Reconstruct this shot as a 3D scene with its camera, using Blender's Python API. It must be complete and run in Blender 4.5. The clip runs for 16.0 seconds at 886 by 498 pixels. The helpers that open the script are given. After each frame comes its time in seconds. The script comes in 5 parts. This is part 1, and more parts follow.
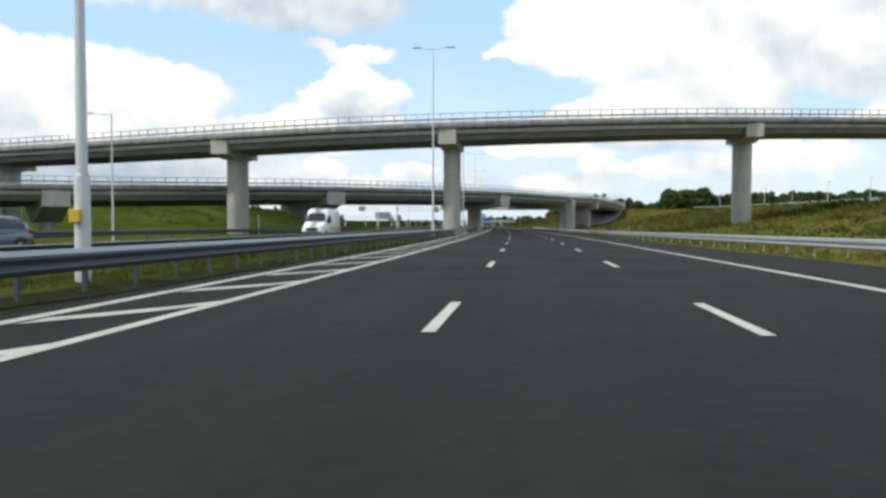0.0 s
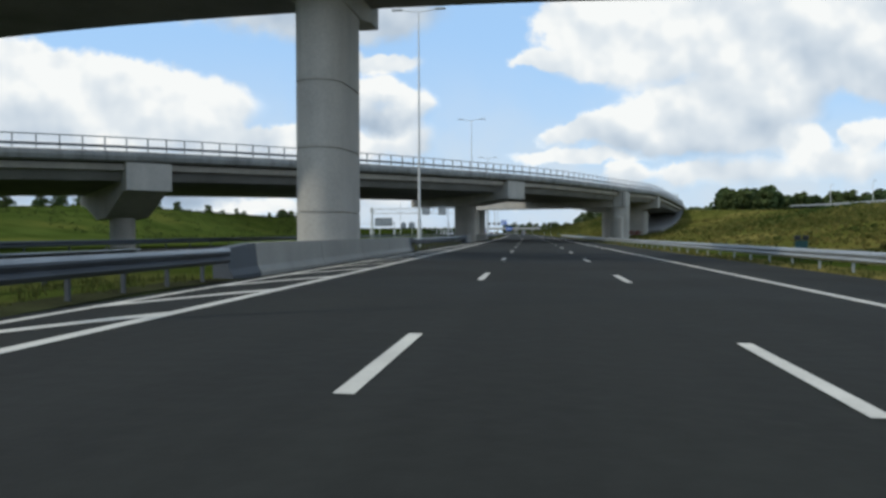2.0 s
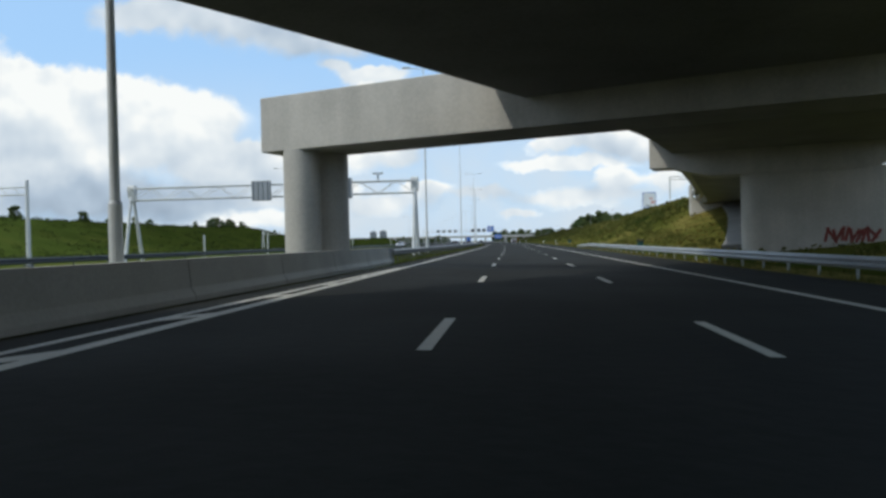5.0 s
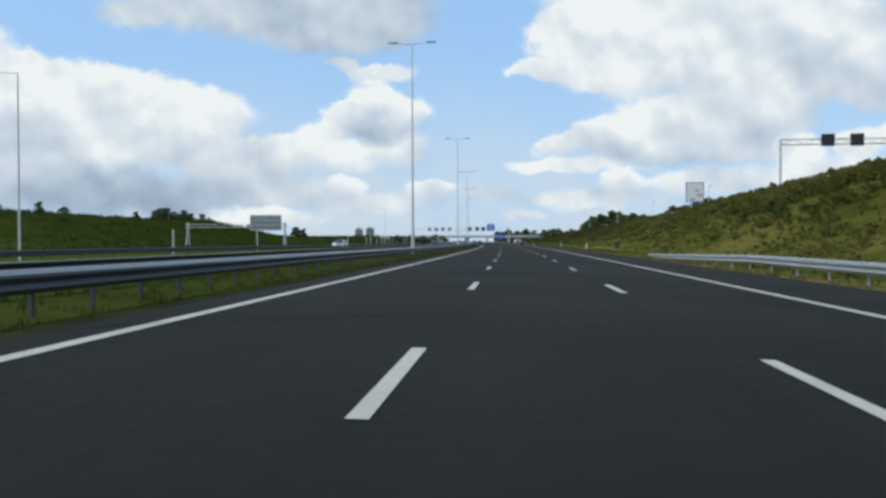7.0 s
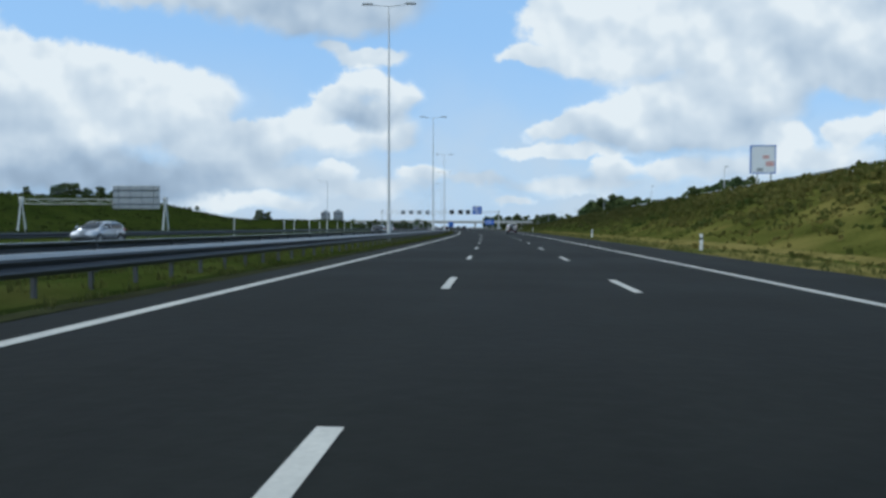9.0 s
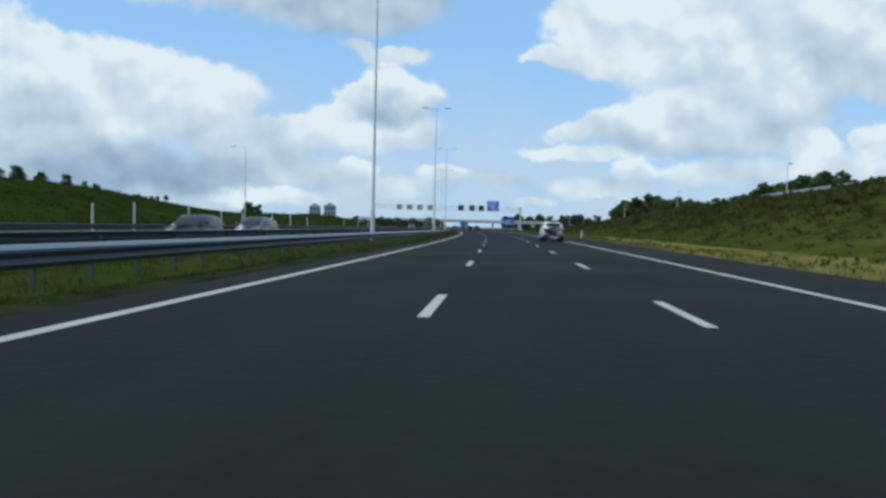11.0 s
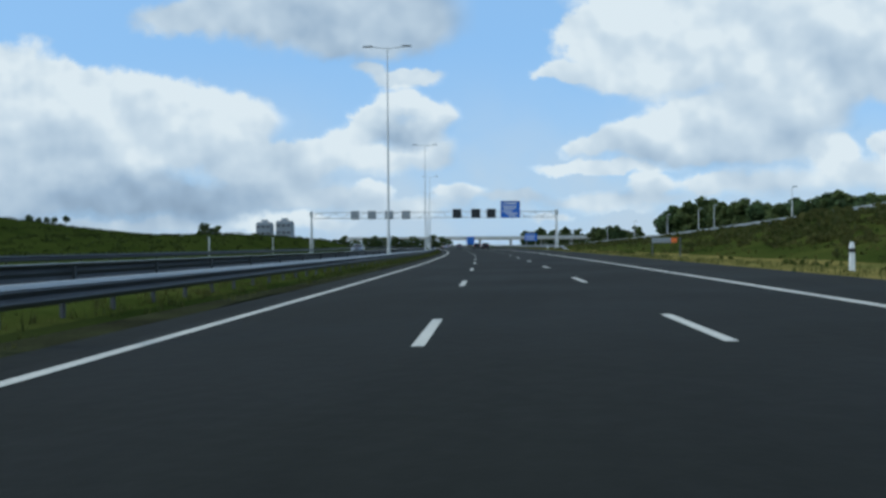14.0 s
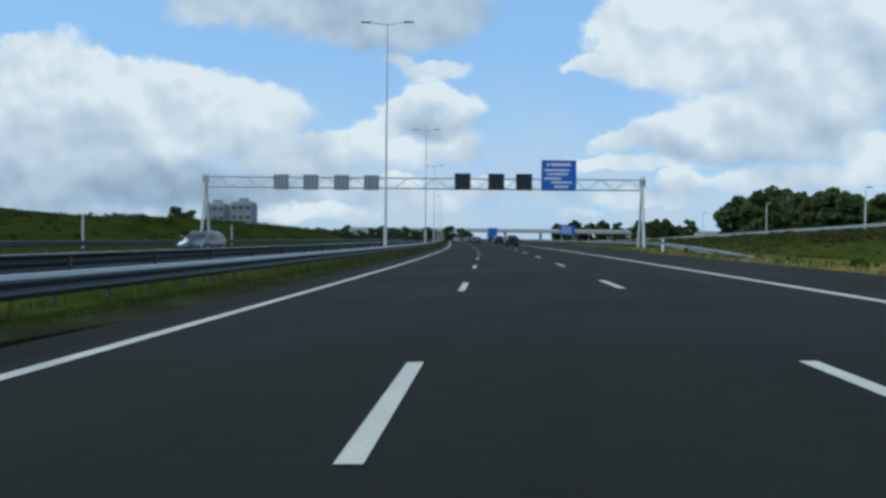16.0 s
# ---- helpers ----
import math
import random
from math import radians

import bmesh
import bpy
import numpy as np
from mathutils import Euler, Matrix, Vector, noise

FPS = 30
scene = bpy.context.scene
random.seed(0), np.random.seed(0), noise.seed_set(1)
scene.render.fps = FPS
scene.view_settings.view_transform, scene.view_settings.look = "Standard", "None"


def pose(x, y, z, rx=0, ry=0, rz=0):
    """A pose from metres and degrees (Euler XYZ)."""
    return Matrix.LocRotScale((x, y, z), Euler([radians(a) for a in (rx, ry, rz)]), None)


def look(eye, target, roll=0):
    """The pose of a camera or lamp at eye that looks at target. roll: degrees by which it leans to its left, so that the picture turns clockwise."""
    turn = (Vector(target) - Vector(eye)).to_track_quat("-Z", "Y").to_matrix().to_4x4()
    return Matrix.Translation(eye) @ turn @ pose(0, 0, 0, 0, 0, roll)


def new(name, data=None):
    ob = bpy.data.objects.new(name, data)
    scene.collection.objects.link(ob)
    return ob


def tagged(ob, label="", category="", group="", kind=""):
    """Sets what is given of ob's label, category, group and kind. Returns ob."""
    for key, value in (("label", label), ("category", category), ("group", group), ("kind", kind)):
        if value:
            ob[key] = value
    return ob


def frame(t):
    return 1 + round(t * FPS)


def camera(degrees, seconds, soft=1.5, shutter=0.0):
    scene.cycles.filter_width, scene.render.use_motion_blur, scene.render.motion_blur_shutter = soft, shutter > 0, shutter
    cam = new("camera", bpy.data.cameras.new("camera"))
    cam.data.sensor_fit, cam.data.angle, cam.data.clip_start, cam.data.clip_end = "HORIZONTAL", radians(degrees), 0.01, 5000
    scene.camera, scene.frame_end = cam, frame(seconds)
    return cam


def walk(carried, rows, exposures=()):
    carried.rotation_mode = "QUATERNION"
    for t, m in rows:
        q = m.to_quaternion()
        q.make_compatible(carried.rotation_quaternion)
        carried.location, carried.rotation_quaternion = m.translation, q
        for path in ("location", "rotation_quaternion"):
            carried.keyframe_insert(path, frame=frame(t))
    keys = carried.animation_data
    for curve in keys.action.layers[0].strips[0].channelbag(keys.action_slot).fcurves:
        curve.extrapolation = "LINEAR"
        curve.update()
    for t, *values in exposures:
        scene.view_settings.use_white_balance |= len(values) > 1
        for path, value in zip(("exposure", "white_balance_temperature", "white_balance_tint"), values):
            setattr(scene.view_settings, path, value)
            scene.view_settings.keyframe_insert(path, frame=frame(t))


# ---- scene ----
cam = camera(64.6, 16.0, soft=3.0)
# seconds, eye, pitch + 90, lean, heading
PATH = [
    (0, (1.235, 4.442, 1.176), 88.03, 0.14, 5.75),
    (0.5, (1.758, 19.998, 1.170), 88.57, 3.12, 7.62),
    (1, (2.023, 35.714, 1.161), 87.95, 2.60, 7.88),
    (1.5, (2.167, 51.447, 1.153), 88.16, 1.32, 7.94),
    (2, (2.227, 67.198, 1.146), 88.67, -0.15, 7.86),
    (2.5, (2.104, 82.368, 1.141), 88.42, 0.82, 7.96),
    (3, (1.946, 97.924, 1.137), 89.77, 0.87, 8.21),
    (3.5, (1.694, 113.581, 1.135), 89.97, -1.10, 7.46),
    (4, (1.413, 129.245, 1.134), 89.39, -2.07, 7.18),
    (6.5, (-0.486, 207.968, 1.135), 89.46, 0.16, 7.25),
    (7, (-0.878, 223.625, 1.135), 89.39, -0.22, 7.52),
    (7.5, (-1.420, 239.509, 1.138), 88.08, -0.57, 7.66),
    (8, (-1.991, 255.431, 1.140), 88.54, -2.84, 5.99),
    (8.5, (-2.565, 271.321, 1.142), 88.82, -0.72, 6.20),
    (9, (-3.164, 287.069, 1.145), 88.22, 0.17, 6.71),
    (11.5, (-7.151, 367.308, 1.160), 88.18, 1.81, 8.77),
    (12, (-8.164, 383.393, 1.164), 88.39, 1.99, 9.28),
    (12.5, (-9.287, 399.434, 1.168), 88.21, 2.08, 9.19),
    (13, (-10.526, 415.488, 1.171), 89.07, 2.56, 9.47),
    (13.5, (-11.955, 431.554, 1.173), 89.44, 2.19, 9.68),
    (14, (-13.467, 447.606, 1.175), 89.70, -0.42, 9.74),
    (14.5, (-15.150, 463.634, 1.174), 88.59, 2.52, 10.48),
    (15, (-16.881, 479.614, 1.176), 88.19, 3.36, 11.89),
    (15.5, (-18.753, 495.682, 1.176), 89.13, 2.51, 11.81),
    (16, (-20.691, 511.736, 1.179), 89.11, 0.65, 11.81),
]

# seconds, stops, kelvin, tint
EXPOSURE = [(0, 0.3, 6900, 8), (0.5, 0.2, 6700, 8), (1.5, 0.03, 6400, 8), (2.5, -0.05, 6350, 7), (4, 0.0, 6350, 7), (6.5, -0.02, 6350, 6), (7, -0.12, 6200, 6), (9, -0.2, 5800, 4), (12.5, -0.25, 5700, 1.5), (16, -0.28, 5650, 1.5)]


def gaze(eye, rx, lean, rz):
    turn = pose(*eye, rx, 0, rz)
    return turn @ pose(0, 0, 0, 0, 0, lean)


walk(cam, [(t, gaze(eye, rx, lean, rz)) for t, eye, rx, lean, rz in PATH], EXPOSURE)


# ---- world, sun, exposure ----
def math_node(nt, op, a, b=None, c=None):
    n = nt.nodes.new("ShaderNodeMath")
    n.operation = op
    for k, v in enumerate((a, b, c)):
        if v is None:
            continue
        if isinstance(v, (int, float)):
            n.inputs[k].default_value = v
        else:
            nt.links.new(v, n.inputs[k])
    return n.outputs[0]


def ramp_node(nt, value, lo, hi, out_lo=0.0, out_hi=1.0, smooth=True):
    n = nt.nodes.new("ShaderNodeMapRange")
    n.interpolation_type = "SMOOTHSTEP" if smooth else "LINEAR"
    nt.links.new(value, n.inputs["Value"])
    for key, v in (("From Min", lo), ("From Max", hi), ("To Min", out_lo), ("To Max", out_hi)):
        n.inputs[key].default_value = v
    return n.outputs["Result"]


def mix_node(nt, fac, a, b):
    n = nt.nodes.new("ShaderNodeMix")
    n.data_type = "RGBA"
    for key, v in ((0, fac), (6, a), (7, b)):
        if isinstance(v, (int, float)):
            n.inputs[key].default_value = v
        elif isinstance(v, tuple):
            n.inputs[key].default_value = (*v, 1) if len(v) == 3 else v
        else:
            nt.links.new(v, n.inputs[key])
    return n.outputs[2]


SUN_EL, SUN_AZ = 48.0, 238.0  # degrees above the horizon; clockwise from +y


# Clouds lie in a plane ahead of heading 7.5 degrees; across and up are tangents, given in thousandths.
# across, up, half width, half height, brightness of the middle, rise of brightness towards the top
LEFT_BANK = [
    (-548, 210, 121, 60, 0.93, 0.15), (-447, 189, 105, 60, 0.95, 0.15), (-353, 176, 89, 52, 0.95, 0.12), (-688, 219, 129, 89, 0.9, 0.1), (-314, 124, 48, 31, 1, 0.15), (-401, 141, 105, 44, 0.86, 0.12),
    (-534, 134, 137, 48, 0.82, 0.12), (-675, 124, 129, 64, 0.75, 0.1), (-552, 79, 161, 36, 0.5, 0.08), (-402, 66, 145, 32, 0.52, 0.06), (-716, 61, 137, 40, 0.6, 0), (-285, 98, 105, 42, 0.74, 0.12),
    (-252, 38, 89, 15, 0.92, 0), (-506, 31, 177, 13, 0.72, 0),
]
MIDDLE = [
    (-102, 202, 50, 26, 0.98, 0.28), (-140, 178, 38, 32, 0.95, 0.25), (-48, 182, 34, 31, 0.96, 0.26), (-91, 160, 52, 24, 0.6, 0.25), (-179, 143, 44, 34, 0.97, 0.15), (-123, 122, 77, 26, 0.9, 0.15),
    (-227, 131, 48, 28, 0.95, 0.12), (-51, 130, 36, 28, 0.85, 0.1), (-89, 242, 60, 16, 0.95, 0.05), (-141, 254, 32, 10, 0.85, 0), (-140, 75, 32, 16, 0.92, 0.1), (-16, 73, 44, 16, 0.93, 0.1),
    (-204, 71, 73, 18, 0.74, 0.05), (-92, 54, 97, 15, 0.8, 0), (61, 68, 48, 11, 0.8, 0), (113, 37, 29, 8, 0.95, 0),
]
TOP_GREY = [
    (-152, 302, 97, 44, 0.66, 0.05), (-72, 317, 89, 48, 0.62, 0.05), (-239, 318, 97, 48, 0.68, 0.05), (-341, 334, 105, 40, 0.74, 0.05), (-436, 327, 73, 28, 0.82, 0), (-198, 381, 242, 56, 0.72, 0),
]
RIGHT_BANK = [
    (209, 284, 97, 60, 0.97, 0.08), (135, 246, 48, 15, 0.95, 0), (200, 236, 73, 26, 0.92, 0.08), (265, 227, 64, 31, 0.88, 0.08), (306, 299, 113, 73, 0.97, 0.08), (412, 283, 113, 64, 0.93, 0.08),
    (526, 298, 121, 64, 0.88, 0.06), (633, 281, 105, 81, 0.84, 0.06), (403, 226, 105, 40, 0.84, 0.08), (542, 225, 105, 40, 0.76, 0.05), (658, 208, 89, 36, 0.74, 0), (363, 379, 282, 64, 0.92, 0),
    (741, 248, 113, 121, 0.8, 0),
]
RIGHT_LOW = [
    (167, 136, 40, 16, 0.93, 0.1), (232, 143, 60, 32, 0.92, 0.12), (305, 163, 77, 44, 0.9, 0.15), (395, 170, 81, 50, 0.86, 0.15), (477, 177, 64, 40, 0.84, 0.1), (321, 130, 97, 23, 0.72, 0.1),
    (427, 133, 89, 23, 0.74, 0.08), (187, 108, 105, 12, 0.97, 0), (257, 81, 32, 21, 0.97, 0.15), (329, 80, 42, 21, 0.97, 0.15), (508, 122, 42, 29, 1, 0.15), (594, 136, 36, 27, 1, 0.15),
    (654, 153, 40, 29, 1, 0.12), (567, 95, 97, 24, 0.84, 0.05), (403, 89, 97, 20, 0.8, 0), (198, 59, 129, 13, 0.84, 0),
]


def make_world():
    world = bpy.data.worlds.new("sky")
    scene.world = world
    world.use_nodes = True
    nt = world.node_tree
    nt.nodes.clear()
    L = nt.links.new
    out = nt.nodes.new("ShaderNodeOutputWorld")
    sky = nt.nodes.new("ShaderNodeTexSky")
    sky.sky_type = "NISHITA"
    sky.sun_disc = False
    sky.sun_elevation, sky.sun_rotation = radians(SUN_EL), radians(SUN_AZ)
    sky.air_density, sky.dust_density, sky.ozone_density = 1.2, 0.6, 3.0
    co = nt.nodes.new("ShaderNodeTexCoord")
    turn = nt.nodes.new("ShaderNodeVectorRotate")
    turn.rotation_type = "Z_AXIS"
    turn.inputs["Angle"].default_value = radians(-7.5)
    L(co.outputs["Generated"], turn.inputs["Vector"])
    sep = nt.nodes.new("ShaderNodeSeparateXYZ")
    L(turn.outputs[0], sep.inputs[0])
    x, y, z = sep.outputs
    ahead = math_node(nt, "MAXIMUM", y, 0.12)
    u, v = math_node(nt, "DIVIDE", x, ahead), math_node(nt, "DIVIDE", z, ahead)

    def noise_at(scale, detail, rough=0.55, vec=None):
        n = nt.nodes.new("ShaderNodeTexNoise")
        n.inputs["Scale"].default_value, n.inputs["Detail"].default_value, n.inputs["Roughness"].default_value = scale, detail, rough
        L(vec or flat, n.inputs["Vector"])
        return n

    plane = nt.nodes.new("ShaderNodeCombineXYZ")
    L(u, plane.inputs[0])
    L(v, plane.inputs[1])
    flat = plane.outputs[0]
    warp = noise_at(15.0, 7, 0.6)
    centred = nt.nodes.new("ShaderNodeVectorMath")
    centred.operation = "SUBTRACT"
    L(warp.outputs["Color"], centred.inputs[0])
    centred.inputs[1].default_value = (0.5, 0.5, 0.5)
    bent = nt.nodes.new("ShaderNodeVectorMath")
    bent.operation = "MULTIPLY_ADD"
    L(centred.outputs[0], bent.inputs[0])
    bent.inputs[1].default_value = (0.06, 0.05, 0)
    L(flat, bent.inputs[2])
    total = bright = None
    for a, b, ra, rb, mean, rise in LEFT_BANK + MIDDLE + TOP_GREY + RIGHT_BANK + RIGHT_LOW:
        d = nt.nodes.new("ShaderNodeVectorMath")
        d.operation = "MULTIPLY_ADD"
        L(bent.outputs[0], d.inputs[0])
        d.inputs[1].default_value = (1000 / ra, 1000 / rb, 0)
        d.inputs[2].default_value = (-a / ra, -b / rb, 0)
        dot = nt.nodes.new("ShaderNodeVectorMath")
        dot.operation = "DOT_PRODUCT"
        L(d.outputs[0], dot.inputs[0])
        L(d.outputs[0], dot.inputs[1])
        w = math_node(nt, "MAXIMUM", math_node(nt, "MULTIPLY_ADD", dot.outputs["Value"], -0.62, 1.0), 0.0)
        w = math_node(nt, "MULTIPLY", w, w)
        lit = mean
        if rise:
            up = nt.nodes.new("ShaderNodeSeparateXYZ")
            L(d.outputs[0], up.inputs[0])
            lit = math_node(nt, "MULTIPLY_ADD", up.outputs[1], rise, mean)
        c = math_node(nt, "MULTIPLY", w, lit)
        total = w if total is None else math_node(nt, "ADD", total, w)
        bright = c if bright is None else math_node(nt, "ADD", bright, c)
    fine = noise_at(30.0, 6, 0.62)
    broad = noise_at(7.0, 4, 0.5)
    wisps = math_node(nt, "MULTIPLY", math_node(nt, "SUBTRACT", broad.outputs[0], 0.52), 0.5)
    # other parts of the sky carry the same broken cloud
    beyond = noise_at(2.2, 5, 0.55, co.outputs["Generated"])
    side = ramp_node(nt, y, 0.75, 0.45)
    high = ramp_node(nt, v, 0.42, 0.6)
    far = math_node(nt, "MAXIMUM", side, high)
    other = math_node(nt, "MULTIPLY", far, ramp_node(nt, beyond.outputs[0], 0.4, 0.6))
    body = math_node(nt, "ADD", math_node(nt, "ADD", total, math_node(nt, "MULTIPLY_ADD", fine.outputs[0], 0.5, -0.25)), wisps)
    mean_tone = math_node(nt, "DIVIDE", bright, math_node(nt, "MAXIMUM", total, 0.05))
    edge = nt.nodes.new("ShaderNodeMapRange")
    edge.interpolation_type = "SMOOTHSTEP"
    L(body, edge.inputs["Value"])
    edge.inputs["From Min"].default_value = 0.08
    L(ramp_node(nt, mean_tone, 0.84, 1.0, 0.85, 0.34), edge.inputs["From Max"])
    thick = math_node(nt, "MAXIMUM", edge.outputs["Result"], other)
    low = math_node(nt, "MULTIPLY", ramp_node(nt, v, 0.30, 0.02), ramp_node(nt, broad.outputs[0], 0.34, 0.62, 0.5, 1.0))
    thick = math_node(nt, "SUBTRACT", 1.0, math_node(nt, "MULTIPLY", math_node(nt, "SUBTRACT", 1.0, thick), math_node(nt, "SUBTRACT", 1.0, math_node(nt, "MULTIPLY", low, 0.85))))
    tone = math_node(nt, "ADD", mean_tone, math_node(nt, "MULTIPLY_ADD", fine.outputs[0], 0.06, -0.03))
    tone = math_node(nt, "ADD", tone, math_node(nt, "MULTIPLY_ADD", broad.outputs[0], 0.22, -0.1))
    # folds of the cloud catch the light on their upper sides
    lowered = nt.nodes.new("ShaderNodeVectorMath")
    L(flat, lowered.inputs[0])
    lowered.inputs[1].default_value = (0.008, 0.022, 0)
    folds, folds_below = noise_at(9.0, 3, 0.45), noise_at(9.0, 3, 0.45, lowered.outputs[0])
    relief = math_node(nt, "SUBTRACT", folds.outputs[0], folds_below.outputs[0])
    tone = math_node(nt, "MULTIPLY_ADD", relief, 1.0, tone)
    known = ramp_node(nt, total, 0.02, 0.2)
    level = mix_node(nt, known, (0.8, 0.8, 0.8), tone)
    level_out = nt.nodes.new("ShaderNodeSeparateColor")
    L(level, level_out.inputs[0])
    t = level_out.outputs[0]
    shade = nt.nodes.new("ShaderNodeValToRGB")
    shade.color_ramp.elements[0].position, shade.color_ramp.elements[0].color = 0.3, (0.31, 0.38, 0.48, 1)
    shade.color_ramp.elements[1].position, shade.color_ramp.elements[1].color = 1.0, (0.97, 0.965, 0.95, 1)
    for at, tint in ((0.55, (0.46, 0.545, 0.655, 1)), (0.76, (0.655, 0.715, 0.785, 1)), (0.9, (0.80, 0.835, 0.87, 1))):
        shade.color_ramp.elements.new(at).color = tint
    L(t, shade.inputs[0])
    blue = nt.nodes.new("ShaderNodeVectorMath")
    blue.operation = "SCALE"
    L(sky.outputs[0], blue.inputs[0])
    blue.inputs["Scale"].default_value = 0.15
    veil = mix_node(nt, 0.75, blue.outputs[0], (0.43, 0.675, 1.02))
    colour = mix_node(nt, thick, veil, shade.outputs[0])
    bg = nt.nodes.new("ShaderNodeBackground")
    L(colour, bg.inputs["Color"])
    L(bg.outputs[0], out.inputs[0])
    return world


make_world()
sun = new("sun", bpy.data.lights.new("sun", "SUN"))
sun.data.energy, sun.data.angle, sun.data.color = 2.1, radians(2.0), (1.0, 0.95, 0.87)
sun.matrix_world = look((0, 0, 200), (-200 * math.sin(radians(SUN_AZ)), -200 * math.cos(radians(SUN_AZ)), 200 - 200 * math.tan(radians(SUN_EL))))


# ---- materials ----
def material(name, base, rough=0.7, metal=0.0, var=0.25, scale=1.0, bump=0.2, tint=None, spec=0.5, island=0.0, coords="Object", patch=None, patch_most=0.8, leafy=0.0, streak=0.0, drawn_out=(1.0, 1.0, 0.08), light_onward=None):
    """Principled surface with stains at a large scale and grain at a small one; scale in metres of the large variation."""
    m = bpy.data.materials.new(name)
    m.use_nodes = True
    nt = m.node_tree
    b = nt.nodes["Principled BSDF"]
    b.inputs["Roughness"].default_value, b.inputs["Metallic"].default_value = rough, metal
    b.inputs["Specular IOR Level"].default_value = spec
    co = nt.nodes.new("ShaderNodeTexCoord")
    big, small = nt.nodes.new("ShaderNodeTexNoise"), nt.nodes.new("ShaderNodeTexNoise")
    for n, s, d in ((big, 1.0 / scale, 4), (small, 22.0 / scale, 3)):
        n.inputs["Scale"].default_value, n.inputs["Detail"].default_value = s, d
        nt.links.new(co.outputs[coords], n.inputs["Vector"])
    both = math_node(nt, "ADD", math_node(nt, "MULTIPLY", big.outputs[0], 0.65), math_node(nt, "MULTIPLY", small.outputs[0], 0.35))
    if island:
        info = nt.nodes.new("ShaderNodeNewGeometry")
        both = math_node(nt, "ADD", both, math_node(nt, "MULTIPLY_ADD", info.outputs["Random Per Island"], island, -island / 2))
    if streak:
        drawn, tracks = nt.nodes.new("ShaderNodeMapping"), nt.nodes.new("ShaderNodeTexNoise")
        drawn.inputs["Scale"].default_value = drawn_out
        drawn.inputs["Rotation"].default_value = (0, 0, -0.03)
        nt.links.new(co.outputs[coords], drawn.inputs["Vector"])
        nt.links.new(drawn.outputs[0], tracks.inputs["Vector"])
        tracks.inputs["Scale"].default_value, tracks.inputs["Detail"].default_value = 0.9, 4
        both = math_node(nt, "ADD", both, math_node(nt, "MULTIPLY_ADD", tracks.outputs[0], streak, -streak / 2))
    f = ramp_node(nt, both, 0.3, 0.7, smooth=False)
    lo = tuple(v * (1 - var) for v in base)
    hi = tint if tint else tuple(min(1.0, v * (1 + var)) for v in base)
    colour = mix_node(nt, f, lo, hi)
    if patch:
        wide = nt.nodes.new("ShaderNodeTexNoise")
        wide.inputs["Scale"].default_value, wide.inputs["Detail"].default_value = 0.4 / scale, 5
        nt.links.new(co.outputs[coords], wide.inputs["Vector"])
        colour = mix_node(nt, ramp_node(nt, wide.outputs[0], 0.48, 0.68, 0.0, patch_most), colour, patch)
    # along y the tone shifts, holding changes of light in the colour
    if light_onward:
        y0, y1, blur, other_lo, other_hi = light_onward
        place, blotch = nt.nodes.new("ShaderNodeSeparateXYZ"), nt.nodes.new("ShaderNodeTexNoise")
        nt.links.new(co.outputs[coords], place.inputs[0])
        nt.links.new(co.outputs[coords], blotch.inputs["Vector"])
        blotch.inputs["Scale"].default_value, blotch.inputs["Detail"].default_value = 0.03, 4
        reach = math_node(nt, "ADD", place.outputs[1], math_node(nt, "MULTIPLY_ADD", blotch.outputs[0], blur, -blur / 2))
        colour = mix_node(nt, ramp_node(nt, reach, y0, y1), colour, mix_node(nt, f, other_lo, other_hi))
    nt.links.new(colour, b.inputs["Base Color"])
    nt.links.new(ramp_node(nt, big.outputs[0], 0.3, 0.7, max(0.02, rough - 0.08), min(1, rough + 0.08)), b.inputs["Roughness"])
    if bump:
        bn = nt.nodes.new("ShaderNodeBump")
        bn.inputs["Strength"].default_value, bn.inputs["Distance"].default_value = bump, 0.02
        nt.links.new(small.outputs[0], bn.inputs["Height"])
        nt.links.new(bn.outputs[0], b.inputs["Normal"])
    if leafy:
        thin, both_sides = nt.nodes.new("ShaderNodeBsdfTranslucent"), nt.nodes.new("ShaderNodeMixShader")
        nt.links.new(colour, thin.inputs["Color"])
        both_sides.inputs[0].default_value = leafy
        nt.links.new(b.outputs[0], both_sides.inputs[1])
        nt.links.new(thin.outputs[0], both_sides.inputs[2])
        nt.links.new(both_sides.outputs[0], nt.nodes["Material Output"].inputs["Surface"])
    return m


# paler near the start: hazy glare over the road is put into the colour
ASPHALT = material("asphalt", (0.0195, 0.0205, 0.0180), 0.92, var=0.25, scale=5.0, bump=0.5, spec=0.14, streak=0.5, drawn_out=(1.1, 0.012, 1.0), light_onward=(60, 130, 30.0, (0.0102, 0.0110, 0.0093), (0.0172, 0.0184, 0.0157)))
PAINT = material("road_paint", (0.47, 0.45, 0.395), 0.7, var=0.2, scale=1.0)
# hill and slope grass darken farther along: cloud shade put into the green
GRASS = material("grass", (0.038, 0.064, 0.011), 0.95, var=0.4, scale=9.0, bump=0.8, tint=(0.075, 0.098, 0.021), spec=0.0, patch=(0.115, 0.115, 0.026), patch_most=0.5, light_onward=(270, 430, 240.0, (0.016, 0.026, 0.005), (0.042, 0.053, 0.011)))
